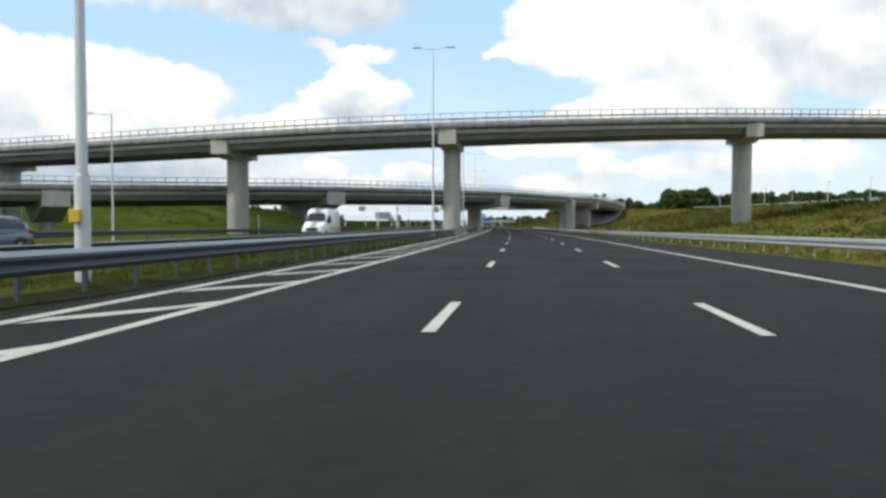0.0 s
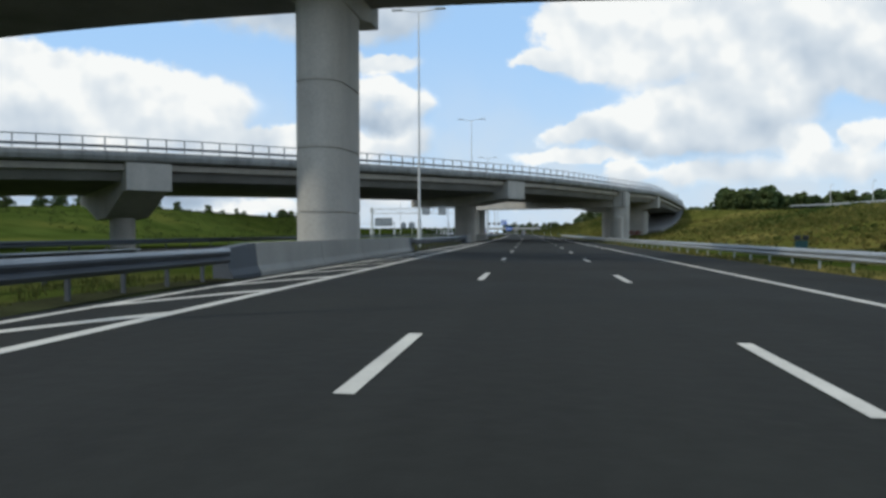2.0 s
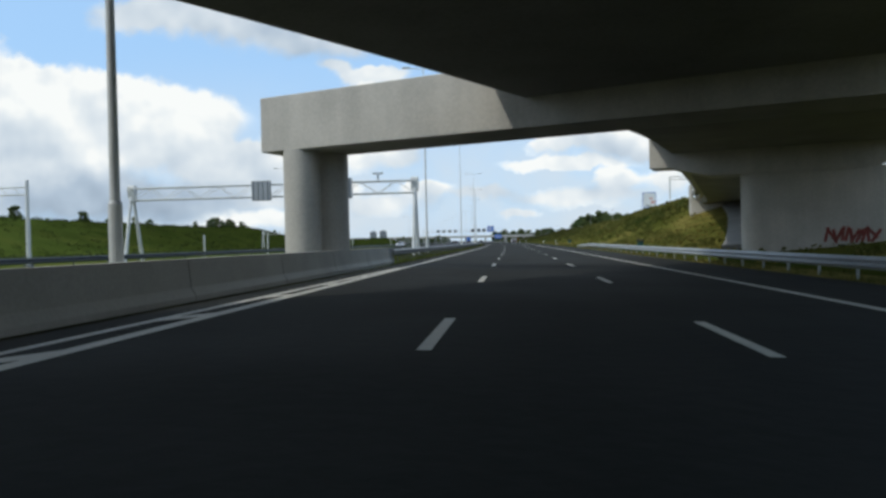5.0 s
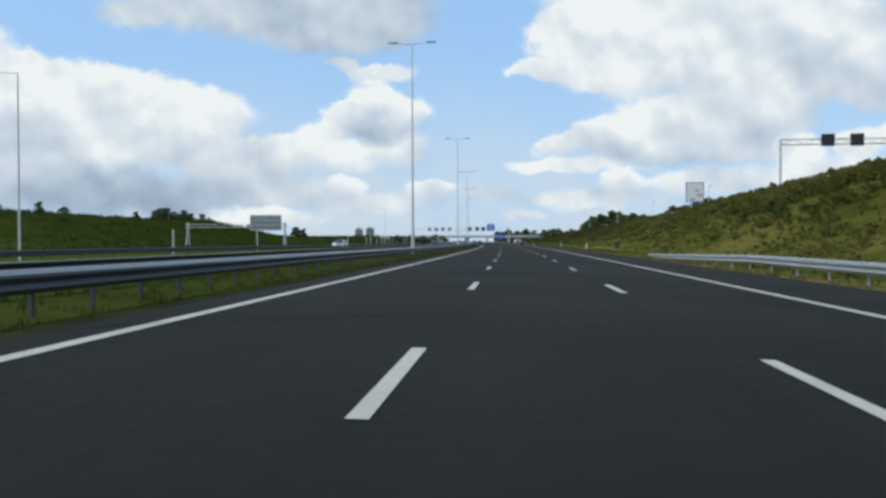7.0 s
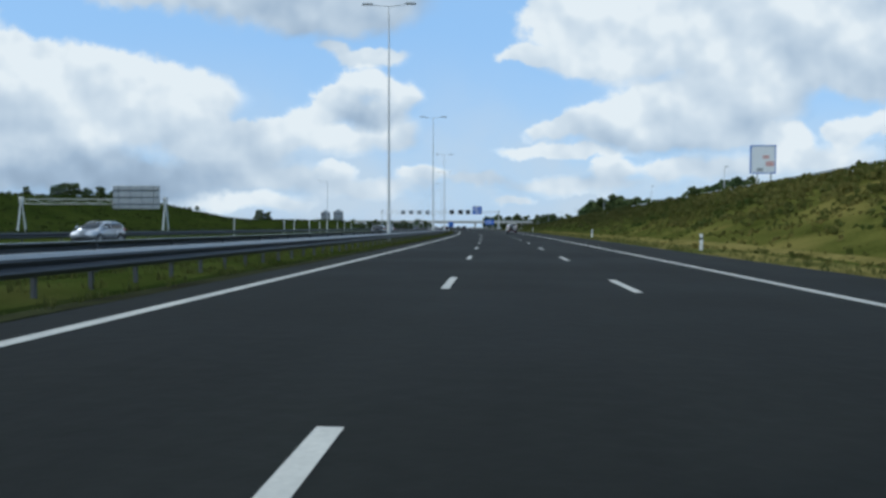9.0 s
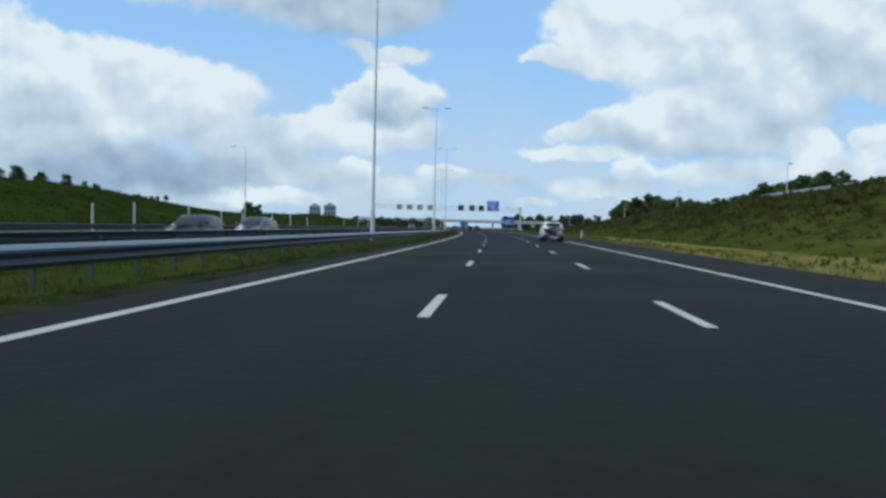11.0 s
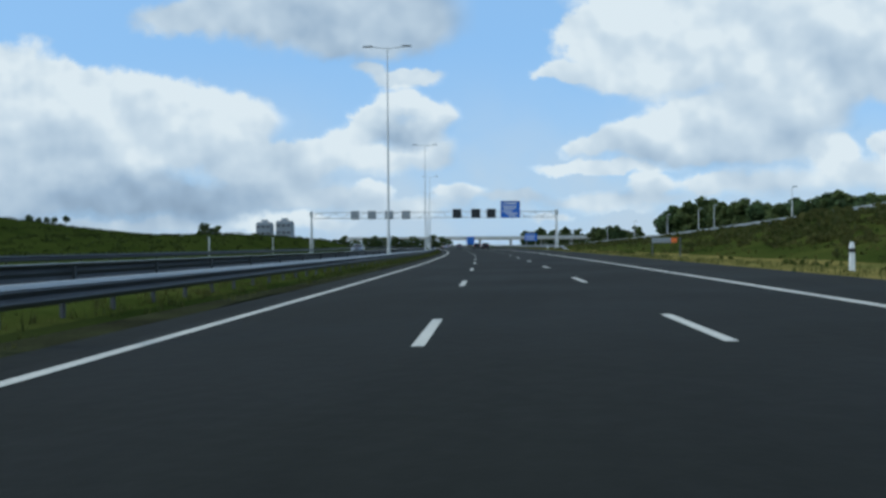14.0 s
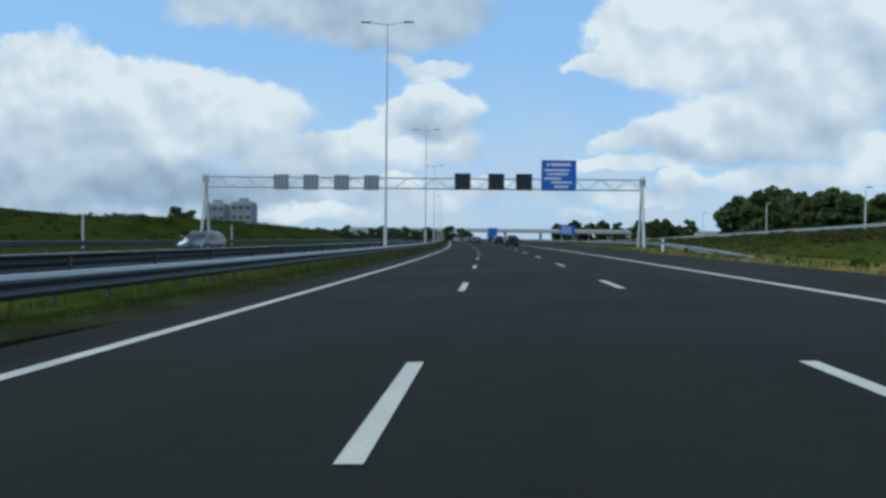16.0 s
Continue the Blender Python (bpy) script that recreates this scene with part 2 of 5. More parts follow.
SLOPE = material("rough_slope_grass", (0.055, 0.070, 0.012), 0.95, var=0.4, scale=4.0, bump=0.8, tint=(0.13, 0.125, 0.03), spec=0.0, patch=(0.175, 0.145, 0.042), patch_most=0.85, light_onward=(330, 430, 80.0, (0.022, 0.036, 0.007), (0.070, 0.078, 0.018)))
VERGE = material("verge_grass", (0.032, 0.050, 0.009), 0.95, var=0.4, scale=2.5, bump=0.8, tint=(0.065, 0.082, 0.018), spec=0.0, patch=(0.08, 0.075, 0.024), patch_most=0.5)
STRAW = material("dry_grass", (0.15, 0.132, 0.035), 0.95, var=0.4, scale=3.0, bump=0.8, tint=(0.24, 0.195, 0.064), spec=0.0, patch=(0.07, 0.085, 0.022))
SOIL = material("dark_soil", (0.03, 0.028, 0.022), 0.95, var=0.5, scale=1.5, bump=0.8, tint=(0.05, 0.055, 0.025), spec=0.0)
# concrete darkened to hold the shade under the viaduct decks
SHADE_GREY = material("shade_grey_concrete", (0.23, 0.225, 0.215), 0.9, var=0.25, scale=3.0, bump=0.2, streak=0.4, drawn_out=(0.4, 0.4, 0.4))
CONCRETE = material("concrete", (0.44, 0.415, 0.37), 0.85, var=0.2, scale=2.5, bump=0.25, streak=0.45, drawn_out=(1.3, 1.3, 0.1))
DIRTY_CONCRETE = material("weathered_concrete", (0.27, 0.27, 0.255), 0.9, var=0.3, scale=2.0, bump=0.3, streak=0.8, drawn_out=(1.8, 1.8, 0.1))
CAST_CONCRETE = material("cast_concrete", (0.31, 0.297, 0.267), 0.9, var=0.18, scale=1.6, bump=0.25, streak=0.25, drawn_out=(1.2, 1.2, 0.25))
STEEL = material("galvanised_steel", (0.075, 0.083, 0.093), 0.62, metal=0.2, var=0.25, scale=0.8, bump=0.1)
MID_STEEL = material("dull_galvanised_steel", (0.23, 0.245, 0.26), 0.5, metal=0.4, var=0.2, scale=0.8, bump=0.1)
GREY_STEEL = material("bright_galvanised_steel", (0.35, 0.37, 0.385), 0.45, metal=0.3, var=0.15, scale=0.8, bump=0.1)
PALE_STEEL = material("pale_painted_steel", (0.60, 0.61, 0.60), 0.5, var=0.12, scale=1.0, bump=0.1)


# ---- the road's line: station s along the broken line between the two fast lanes, offset n to its right ----
HEADING = (0.03231, 0.03765, 0.02154, 0.03188, -0.01375)
CROSSFALL = (-0.01581, 0.02822, 0.04236, -0.02494)
S_GRID = np.arange(-400.0, 2402.0, 2.0)
_u = np.clip(S_GRID, -60, 640) / 240.0 - 1
_th = sum(c * _u**i for i, c in enumerate(HEADING))
_mid = (_th[1:] + _th[:-1]) / 2
_x, _y = np.r_[0, np.cumsum(-np.sin(_mid)) * 2], np.r_[0, np.cumsum(np.cos(_mid)) * 2]
_k = int(np.argmin(abs(S_GRID)))
_x, _y = _x - _x[_k], _y - _y[_k]


def heading(s):
    return float(np.interp(s, S_GRID, _th))


def fall(s):
    u = min(560.0, max(-30.0, s)) / 240.0 - 1
    return sum(c * u**i for i, c in enumerate(CROSSFALL))


def road_point(s, n, z=0.0, banked=True):
    th = heading(s)
    # the carriageway is banked, the median beyond the first rail is level
    lift = fall(s) * max(-4.2, min(12.0, n)) * min(1.0, max(0.0, (n + 6.2) / 2.0)) if banked else 0.0
    return Vector((float(np.interp(s, S_GRID, _x)) + n * math.cos(th), float(np.interp(s, S_GRID, _y)) + n * math.sin(th), z + lift))


def road_frame(s, n, z=0.0, turn=0.0, banked=True):
    return Matrix.Translation(road_point(s, n, z, banked)) @ Matrix.Rotation(heading(s) + radians(turn), 4, "Z")


# ---- mesh helpers ----
def mesh_object(name, bm, mat, parent=None, label="", smooth=False):
    me = bpy.data.meshes.new(name)
    bm.normal_update()
    bm.to_mesh(me)
    bm.free()
    for m in mat if isinstance(mat, (list, tuple)) else (mat,):
        me.materials.append(m)
    if smooth:
        me.shade_smooth()
    ob = new(name, me)
    if parent:
        ob.parent = parent
    if label:
        ob["label"] = label
    return ob


part = mesh_object


def empty(name, m):
    ob = new(name)
    ob.matrix_world = m
    return ob


def add_box(bm, lo, hi, m=None, bevel=0.0):
    (x0, y0, z0), (x1, y1, z1) = lo, hi
    got = bmesh.ops.create_cube(bm, size=1.0)["verts"]
    bmesh.ops.transform(bm, matrix=Matrix.Translation(((x0 + x1) / 2, (y0 + y1) / 2, (z0 + z1) / 2)) @ Matrix.Diagonal((x1 - x0, y1 - y0, z1 - z0, 1)), verts=got)
    if bevel:
        edges = list({e for v in got for e in v.link_edges})
        got = list({v for f in bmesh.ops.bevel(bm, geom=edges, offset=bevel, segments=2, affect="EDGES", profile=0.5)["faces"] for v in f.verts} | {v for v in got if v.is_valid})
    if m is not None:
        bmesh.ops.transform(bm, matrix=m, verts=[v for v in got if v.is_valid])
    return got


def box(lo, hi, bevel=0.0, m=None):
    bm = bmesh.new()
    add_box(bm, lo, hi, m, bevel)
    return bm


def add_rod(bm, a, b, r, r2=None, sides=10):
    a, b = Vector(a), Vector(b)
    d = b - a
    m = Matrix.Translation((a + b) / 2) @ d.to_track_quat("Z", "Y").to_matrix().to_4x4()
    return bmesh.ops.create_cone(bm, cap_ends=True, segments=sides, radius1=r, radius2=r if r2 is None else r2, depth=d.length, matrix=m)["verts"]


def rod(a, b, r, r2=None, sides=10):
    bm = bmesh.new()
    add_rod(bm, a, b, r, r2, sides)
    return bm


def sweep(rings, closed=True, caps=True, bm=None):
    """A skin through rings of points of equal count."""
    bm = bm or bmesh.new()
    rows = [[bm.verts.new(p) for p in ring] for ring in rings]
    n = len(rows[0])
    for a, b in zip(rows, rows[1:]):
        for i in range(n if closed else n - 1):
            j = (i + 1) % n
            bm.faces.new((a[i], a[j], b[j], b[i]))
    if closed and caps:
        bm.faces.new(rows[0][::-1])
        bm.faces.new(rows[-1])
    return bm


def along_road(profile, s0, s1, step, closed=True, banked=True):
    """Sweeps a profile of (n, z) along the road; n and z may be functions of s."""
    k = max(1, round((s1 - s0) / step))
    rings = []
    for i in range(k + 1):
        s = s0 + (s1 - s0) * i / k
        rings.append([road_point(s, n(s) if callable(n) else n, z(s) if callable(z) else z, banked) for n, z in profile])
    return sweep(rings, closed)


def line_fn(*pairs):
    xs, ys = [p[0] for p in pairs], [p[1] for p in pairs]
    return lambda s: float(np.interp(s, xs, ys))


def smooth_fn(*pairs):
    """A curve through the pairs, rounded by averaging the straight one."""
    f = line_fn(*pairs)
    return lambda s: sum(f(s + d) for d in (-12, -6, 0, 6, 12)) / 5


# ---- ground ----
LEFT_TOP = smooth_fn((-400, 2.0), (60, 3.0), (195, 5.5), (264, 9.0), (293, 11.2), (413, 11.0), (513, 11.2), (594, 13.2), (650, 12.0), (706, 9.6), (780, 8.0), (900, 7.5), (1200, 3.0), (2400, 1.0))
RIGHT_TOP = smooth_fn((-400, 3.0), (0, 4.0), (100, 5.0), (180, 5.7), (230, 6.3), (262, 7.2), (280, 7.5), (321, 7.3), (351, 6.7), (400, 6.3), (433, 5.9), (455, 5.8), (552, 3.0), (577, 2.4), (675, 0.6), (760, 0.0), (2400, 0.0))
RIGHT_EDGE = smooth_fn((-400, 62.0), (225, 62.0), (256, 56.0), (272, 33.0), (300, 31.0), (330, 35.0), (600, 36.0), (2400, 38.0))


LOW_BANK = smooth_fn((-400, 0), (560, 0), (630, 1), (760, 1), (840, 0), (2400, 0))
MOUND = line_fn((-400, 1), (82, 1), (86, 0), (110, 0), (114, 1), (147, 1), (151, 0), (200, 0), (205, 1), (2400, 1))


def ground_height(s, n):
    if n < -36:
        t = min(1.0, max(0.0, (-n - 92) / 53))
        u = min(1.0, max(0.0, (-n - 42) / 14))
        bank = 4.6 * u * u * (3 - 2 * u) * LOW_BANK(s)
        return -0.1 + max(bank, LEFT_TOP(s) * (t * t * (3 - 2 * t)))
    if n > 14:
        e = RIGHT_EDGE(s)
        t = min(1.0, max(0.0, (n - 15.0) / (e - 15.0)))
        return -0.15 + RIGHT_TOP(s) * (0.5 * t + 0.5 * t * t * (3 - 2 * t))
    if -9.6 < n < -5.6:
        return -0.1 + float(np.interp(n, (-9.6, -8.6, -7.0, -6.2, -5.6), (0.0, 0.15, 0.15, 0.06, 0.0))) * MOUND(s)
    return -0.1


def make_ground():
    stations = list(range(-120, 760, 6)) + list(range(760, 1400, 40)) + [1500, 1700, 2000, 2300]
    offsets = [-1500, -900, -500, -300, -220, -180, -160, -150, -144, -138, -132, -126, -120, -114, -108, -102, -97, -92, -86, -70, -62, -56, -51, -46, -42, -38, -30, -20, -12, -9.6, -8.6, -7.0, -6.2, -5.62, -5.5, -4.4, 0, 9.9, 11, 12.5, 14, 15, 16.5, 18, 20, 22, 24, 26, 28, 30, 32, 34, 36, 38, 42, 46, 50, 55, 60, 66, 74, 84, 100, 130, 180, 260, 400, 700, 1500]
    rings = []
    for s in [-2400, -1200, -600, -300] + stations + [3000, 4500]:
        ring = []
        for n in offsets:
            z = ground_height(s, n)
            if -5.61 < n < 9.95 or (n == -20):
                z = -0.4
            p = road_point(max(-400, min(2400, s)), n, z, banked=-40 < n < 14)
            if s < -400 or s > 2400:
                th = heading(s)
                p += Vector((-math.sin(th), math.cos(th), 0)) * (s - max(-400, min(2400, s)))
            if abs(n) > 14:
                p.z += 0.25 * noise.noise(Vector((s * 0.05, n * 0.07, 0.0))) * min(1.0, (abs(n) - 14) / 10)
            ring.append(p)
        rings.append(ring)
    bm = sweep(rings, closed=False)
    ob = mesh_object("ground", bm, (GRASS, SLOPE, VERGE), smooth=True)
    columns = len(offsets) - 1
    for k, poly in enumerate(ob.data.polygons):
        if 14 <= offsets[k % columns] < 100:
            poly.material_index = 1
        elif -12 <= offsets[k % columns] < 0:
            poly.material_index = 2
    tagged(ob, "rough mown grass verges and green embankments beside the motorway", "grass", kind="structure")


make_ground()


def road_slab(name, n0, n1, label, s0=-300, s1=1500):
    cut = lambda f, d: (lambda s: (f(s) if callable(f) else f) + d)  # noqa: E731
    crown = [(-4.2, 0)] if callable(n0) else []
    bm = along_road([(n0, 0)] + crown + [(n1, 0), (cut(n1, 0.25), -0.3), (cut(n0, -0.25), -0.3)], s0, s1, 6)
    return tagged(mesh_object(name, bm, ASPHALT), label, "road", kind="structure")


LEFT_KERB = smooth_fn((-400, -5.9), (140, -5.9), (200, -4.75), (2400, -4.75))
RIGHT_KERB = smooth_fn((-400, 10.2), (480, 10.2), (560, 10.6), (640, 14.0), (2400, 14.0))
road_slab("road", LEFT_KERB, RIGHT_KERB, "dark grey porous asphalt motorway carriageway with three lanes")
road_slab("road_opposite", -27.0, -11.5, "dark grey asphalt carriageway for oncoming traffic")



def verge(name, label, mat, inner, outer, s0, s1, lift):
    rings = []
    for i in range(int((s1 - s0) / 2) + 1):
        s = s0 + 2 * i
        a, b = inner(s), outer(s) + 0.5 * noise.noise(Vector((s * 0.13, 3.0, 0)))
        rings.append([road_point(s, a + (b - a) * f, ground_height(s, a + (b - a) * f) + lift * (1 if 0 < f < 1 else -2), -40 < a < 13.9) for f in (0, 0.02, 0.25, 0.5, 0.75, 0.98, 1)])
    tagged(mesh_object(name, sweep(rings, closed=False), mat), label, "grass", kind="structure")


verge("verge_right", "straw-coloured dry grass verge along the shoulder", STRAW, lambda s: RIGHT_KERB(s) + 0.2, lambda s: float(np.interp(s, (-60, 230, 270, 330, 520, 620), (13.4, 13.4, 15.2, 16.4, 15.8, 17.0))), -60, 700, 0.035)
verge("verge_left", "dark bare soil strip along the carriageway's edge", SOIL, lambda s: LEFT_KERB(s) - 0.95, lambda s: LEFT_KERB(s) - 0.2, -60, 900, 0.03)


# ---- bridges ----
def arc_through(p, q, r):
    """Centre and radius of the circle through three plan points."""
    ax, ay, bx, by, cx, cy = *p, *q, *r
    d = 2 * (ax * (by - cy) + bx * (cy - ay) + cx * (ay - by))
    ux = ((ax * ax + ay * ay) * (by - cy) + (bx * bx + by * by) * (cy - ay) + (cx * cx + cy * cy) * (ay - by)) / d
    uy = ((ax * ax + ay * ay) * (cx - bx) + (bx * bx + by * by) * (ax - cx) + (cx * cx + cy * cy) * (bx - ax)) / d
    return Vector((ux, uy, 0)), math.hypot(ax - ux, ay - uy)


def curve_points(knots, step):
    """Catmull-Rom through plan knots (x, y, z), evenly stepped; returns points and their tangents."""
    P = [Vector(k) for k in knots]
    P = [2 * P[0] - P[1]] + P + [2 * P[-1] - P[-2]]
    out = []
    for a, b, c, d in zip(P, P[1:], P[2:], P[3:]):
        k = max(1, round((c - b).length / step))
        for i in range(k):
            t = i / k
            out.append(0.5 * (2 * b + (c - a) * t + (2 * a - 5 * b + 4 * c - d) * t * t + (3 * b - a - 3 * c + d) * t**3))
    out.append(P[-2].copy())
    tans = []
    for i in range(len(out)):
        v = out[min(i + 1, len(out) - 1)] - out[max(i - 1, 0)]
        v.z = 0
        tans.append(v.normalized())
    return out, tans


def deck_ring(p, t, profile, bank=0.0):
    """Profile of (w, z), w from the near edge across the deck to the left of the way of travel."""
    side = Vector((-t.y, t.x, 0))
    return [p + side * w + Vector((0, 0, z - bank * w)) for w, z in profile]


def bridge(name, label, knots, width, step=1.5, banked=None):
    root = empty(name, Matrix.Identity(4))
    tagged(root, label, "viaduct")
    pts, tans = curve_points(knots, step)
    w = width
    bank = [banked(p.y) if banked else 0.0 for p in pts]

    def along(profile):
        return sweep([deck_ring(p, t, profile, b) for p, t, b in zip(pts, tans, bank)])

    part("girder", along([(0.5, 0.02), (0.5, -0.45), (0.62, -0.5), (w - 0.62, -0.5), (w - 0.5, -0.45), (w - 0.5, 0.02)]), CONCRETE, root, "pale grey concrete deck plate")
    # the underside's shade is put into this part's darker concrete
    part("soffit", along([(1.0, -0.504), (1.4, -1.2), (w - 1.4, -1.2), (w - 1.0, -0.504)]), SHADE_GREY, root, "concrete box girder under the deck, coloured dark for its shade")
    for s, o in ((1, 0.0), (-1, w)):
        prof = [(0.0, 0.12), (-0.18, 0.2), (-0.25, 0.5), (-0.18, 0.82), (0.0, 0.92), (0.45, 0.92), (0.45, 0.12)]
        part("edge_beam", along([(o + s * a, z) for a, z in prof]), DIRTY_CONCRETE, root, "rounded rain-streaked concrete edge beam")
    part("deck_slab", along([(0.45, 0.024), (0.45, 0.5), (w - 0.45, 0.5), (w - 0.45, 0.024)]), ASPHALT, root, "asphalt deck")
    for s, o in ((1, 0.42), (-1, w - 0.42)):
        part("handrail", along([(o - 0.04, 1.97), (o + 0.04, 1.97), (o + 0.04, 2.05), (o - 0.04, 2.05)]), GREY_STEEL, root)
        for z in (1.3,):
            part("guard_beam", along([(o - 0.04, z - 0.1), (o + 0.0, z - 0.04), (o - 0.0, z + 0.04), (o - 0.04, z + 0.1), (o + 0.05, z + 0.1), (o + 0.05, z - 0.1)]), MID_STEEL, root)
        post = box((-0.045, -0.05, 0.45), (0.045, 0.05, 1.98))
        me = bpy.data.meshes.new("rail_post")
        post.to_mesh(me)
        post.free()
        me.materials.append(GREY_STEEL)
        for p, t, b in zip(pts, tans, bank):
            ob = new("rail_post", me)
            ob.parent = root
            ob.matrix_world = Matrix.Translation(p + Vector((-t.y * (o - 0.1 * s), t.x * (o - 0.1 * s), -b * o))) @ Matrix.Rotation(math.atan2(t.y, t.x), 4, "Z")
    return root


def stadium(length, width, k=18):
    """Plan outline, long axis along y."""
    r, h = width / 2, length / 2 - width / 2
    return [(r * math.cos(a), h + r * math.sin(a)) for a in np.linspace(0, math.pi, k)] + [(r * math.cos(a), -h + r * math.sin(a)) for a in np.linspace(math.pi, 2 * math.pi, k)]


def pier(name, m, base, under, top, reach, col, label, cap_width=2.2, joints=(), drop=0.4, back=0.0, slope=0.0):
    """Hammerhead pier. m: pose with y across the deck and the origin under its middle; under, top: the cap's lower and upper heights;
    reach: half the deck's width; col: the column's plan."""
    root = empty(name, m @ Matrix.Translation((0, 0, base)))
    tagged(root, label, "bridge pier", group="viaduct piers")
    o = base
    ring = stadium(*col)
    ends = [0.0] + [j - o for j in joints] + [under - drop + 0.1 - o]
    def shaft(name, outline, lo, hi, label=""):
        bm = sweep([[Vector((x, y + back, z)) for x, y in outline] for z in (lo, hi)])
        for f in bm.faces:
            f.smooth = len(f.verts) == 4
            if len(f.verts) > 4:
                for e in f.edges:
                    e.smooth = False
        part(name, bm, CONCRETE, root, label)

    for a, b in zip(ends, ends[1:]):
        shaft("column_section", ring, a + (0.03 if a else 0.0), b - (0.03 if b != ends[-1] else 0.0), "smooth rounded concrete column section")
    for a in ends[1:-1]:
        shaft("joint", [(x * 0.94, y * 0.97) for x, y in ring], a - 0.06, a + 0.06)
    c, cw = col[0] / 2, cap_width / 2
    prof = [(-reach, under - o), (-reach + 1.3, under - 0.02 - o), (-c - 0.1, under - drop - o), (c + 0.1, under - drop - o), (reach - 1.3, under - 0.02 - o), (reach, under - o), (reach, top - o), (-reach, top - o)]
    part("crosshead", sweep([[Vector((x, y, z - slope * (y + reach))) for y, z in prof] for x in (-cw, cw)]), CONCRETE, root, "pale concrete crosshead with stepped ends")
    return root


NEAR = [(-37.0, 92.6), (-7.0, 90.9), (33.4, 102.6)]
CENTRE, RADIUS = arc_through(*NEAR)


def near_arc(x, z):
    """The curve between the outer piers, carried on almost straight beyond them."""
    c = min(33.4, max(-37.0, x))
    run = math.sqrt(RADIUS**2 - (c - CENTRE.x) ** 2)
    slope = (c - CENTRE.x) / run
    return (x, CENTRE.y - run + (x - c) * slope * 0.85, z)


B1_Z = smooth_fn((-110, 11.0), (-75, 11.3), (-37, 12.1), (-7, 12.9), (8, 13.45), (24, 14.3), (34, 14.95), (50, 15.75), (90, 17.4))
knots = [near_arc(x, B1_Z(x)) for x in range(-105, 86, 10)]
bridge("upper_viaduct", "high curved concrete viaduct with steel railings over the motorway", knots, 10.4)
for x, wx in ((-77, 0.12), (-37, 0.02), (-7, 0.02), (33.4, 0.03), (73, -0.2)):
    p = Vector(near_arc(x, B1_Z(x)))
    way = Vector((wx, 1, 0)).normalized()
    mid = p + way * 5.25
    m = Matrix.Translation((mid.x, mid.y, 0)) @ Matrix.Rotation(math.atan2(way.y, way.x) - math.pi / 2, 4, "Z")
    pier("viaduct_pier", m, -0.3, p.z - 1.75, p.z + 0.05, 5.25, (4.2, 2.05), "tall pale concrete viaduct pier with a crosshead", joints=(2.0, 4.65, 7.4) if x > -60 else (), back=0.8)

B2 = [(-92, 58, 4.6), (-59.5, 92.5, 5.6), (-28.1, 118.6, 6.6), (-0.65, 154.0, 7.4), (16.5, 184.0, 7.5), (24.8, 206.0, 7.9), (33.8, 237.6, 7.7), (40.4, 262.0, 7.4), (41.9, 272.0, 7.35)]
B2_WIDTH = 16.4
B2_BANK = line_fn((58, 0.045), (150, 0.045), (185, 0.0), (300, 0.0))
bridge("lower_viaduct", "wide curved concrete viaduct with steel railings crossing low over the motorway", B2, B2_WIDTH, banked=B2_BANK)
pts2, tans2 = curve_points(B2, 1.0)


def deck_place(k):
    i = min(range(len(pts2)), key=lambda j: (pts2[j].xy - Vector(B2[k][:2])).length)
    p, t = pts2[i], tans2[i]
    side = Vector((-t.y, t.x, 0))
    mid = p + side * (B2_WIDTH / 2)
    return p, side, Matrix.Translation((mid.x, mid.y, 0)) @ Matrix.Rotation(math.atan2(side.y, side.x) - math.pi / 2, 4, "Z")


for k in (1, 2, 3, 5):
    p, side, m = deck_place(k)
    low_pier = pier("viaduct_pier", m, -0.3, p.z - 2.1, p.z + 0.05, B2_WIDTH / 2 + 0.05, (3.2, 1.7) if k < 5 else (8.8, 2.0), "low pale concrete viaduct pier with a wide crosshead" if k < 5 else "broad concrete wall pier with red scrawls near its foot", 3.4 if k < 5 else 2.4, joints=(3.0,) if k < 5 else (), drop=(1.7, 1.7, 0.4, 0, 0.7)[k - 1], back=0.0 if k < 5 else -1.8, slope=B2_BANK(p.y))

# worn scrawls of red-brown paint on the last pier
SCRAWL = material("red_brown_paint", (0.2, 0.045, 0.035), 0.8, var=0.4, scale=0.5, bump=0.1)
scrawl_rng = random.Random(12)
for k in range(13):
    y, z = -2.3 - 0.22 * k, 1.35 + scrawl_rng.uniform(-0.12, 0.12)
    bm = box((-1.008, -0.09, -0.45), (-0.99, 0.09, 0.45))
    bmesh.ops.transform(bm, verts=bm.verts, matrix=Matrix.Translation((0, y, z)) @ Matrix.Rotation(scrawl_rng.uniform(-0.7, 0.7), 4, "X"))
    part("painted_stroke", bm, SCRAWL, low_pier, "worn red-brown paint stroke")


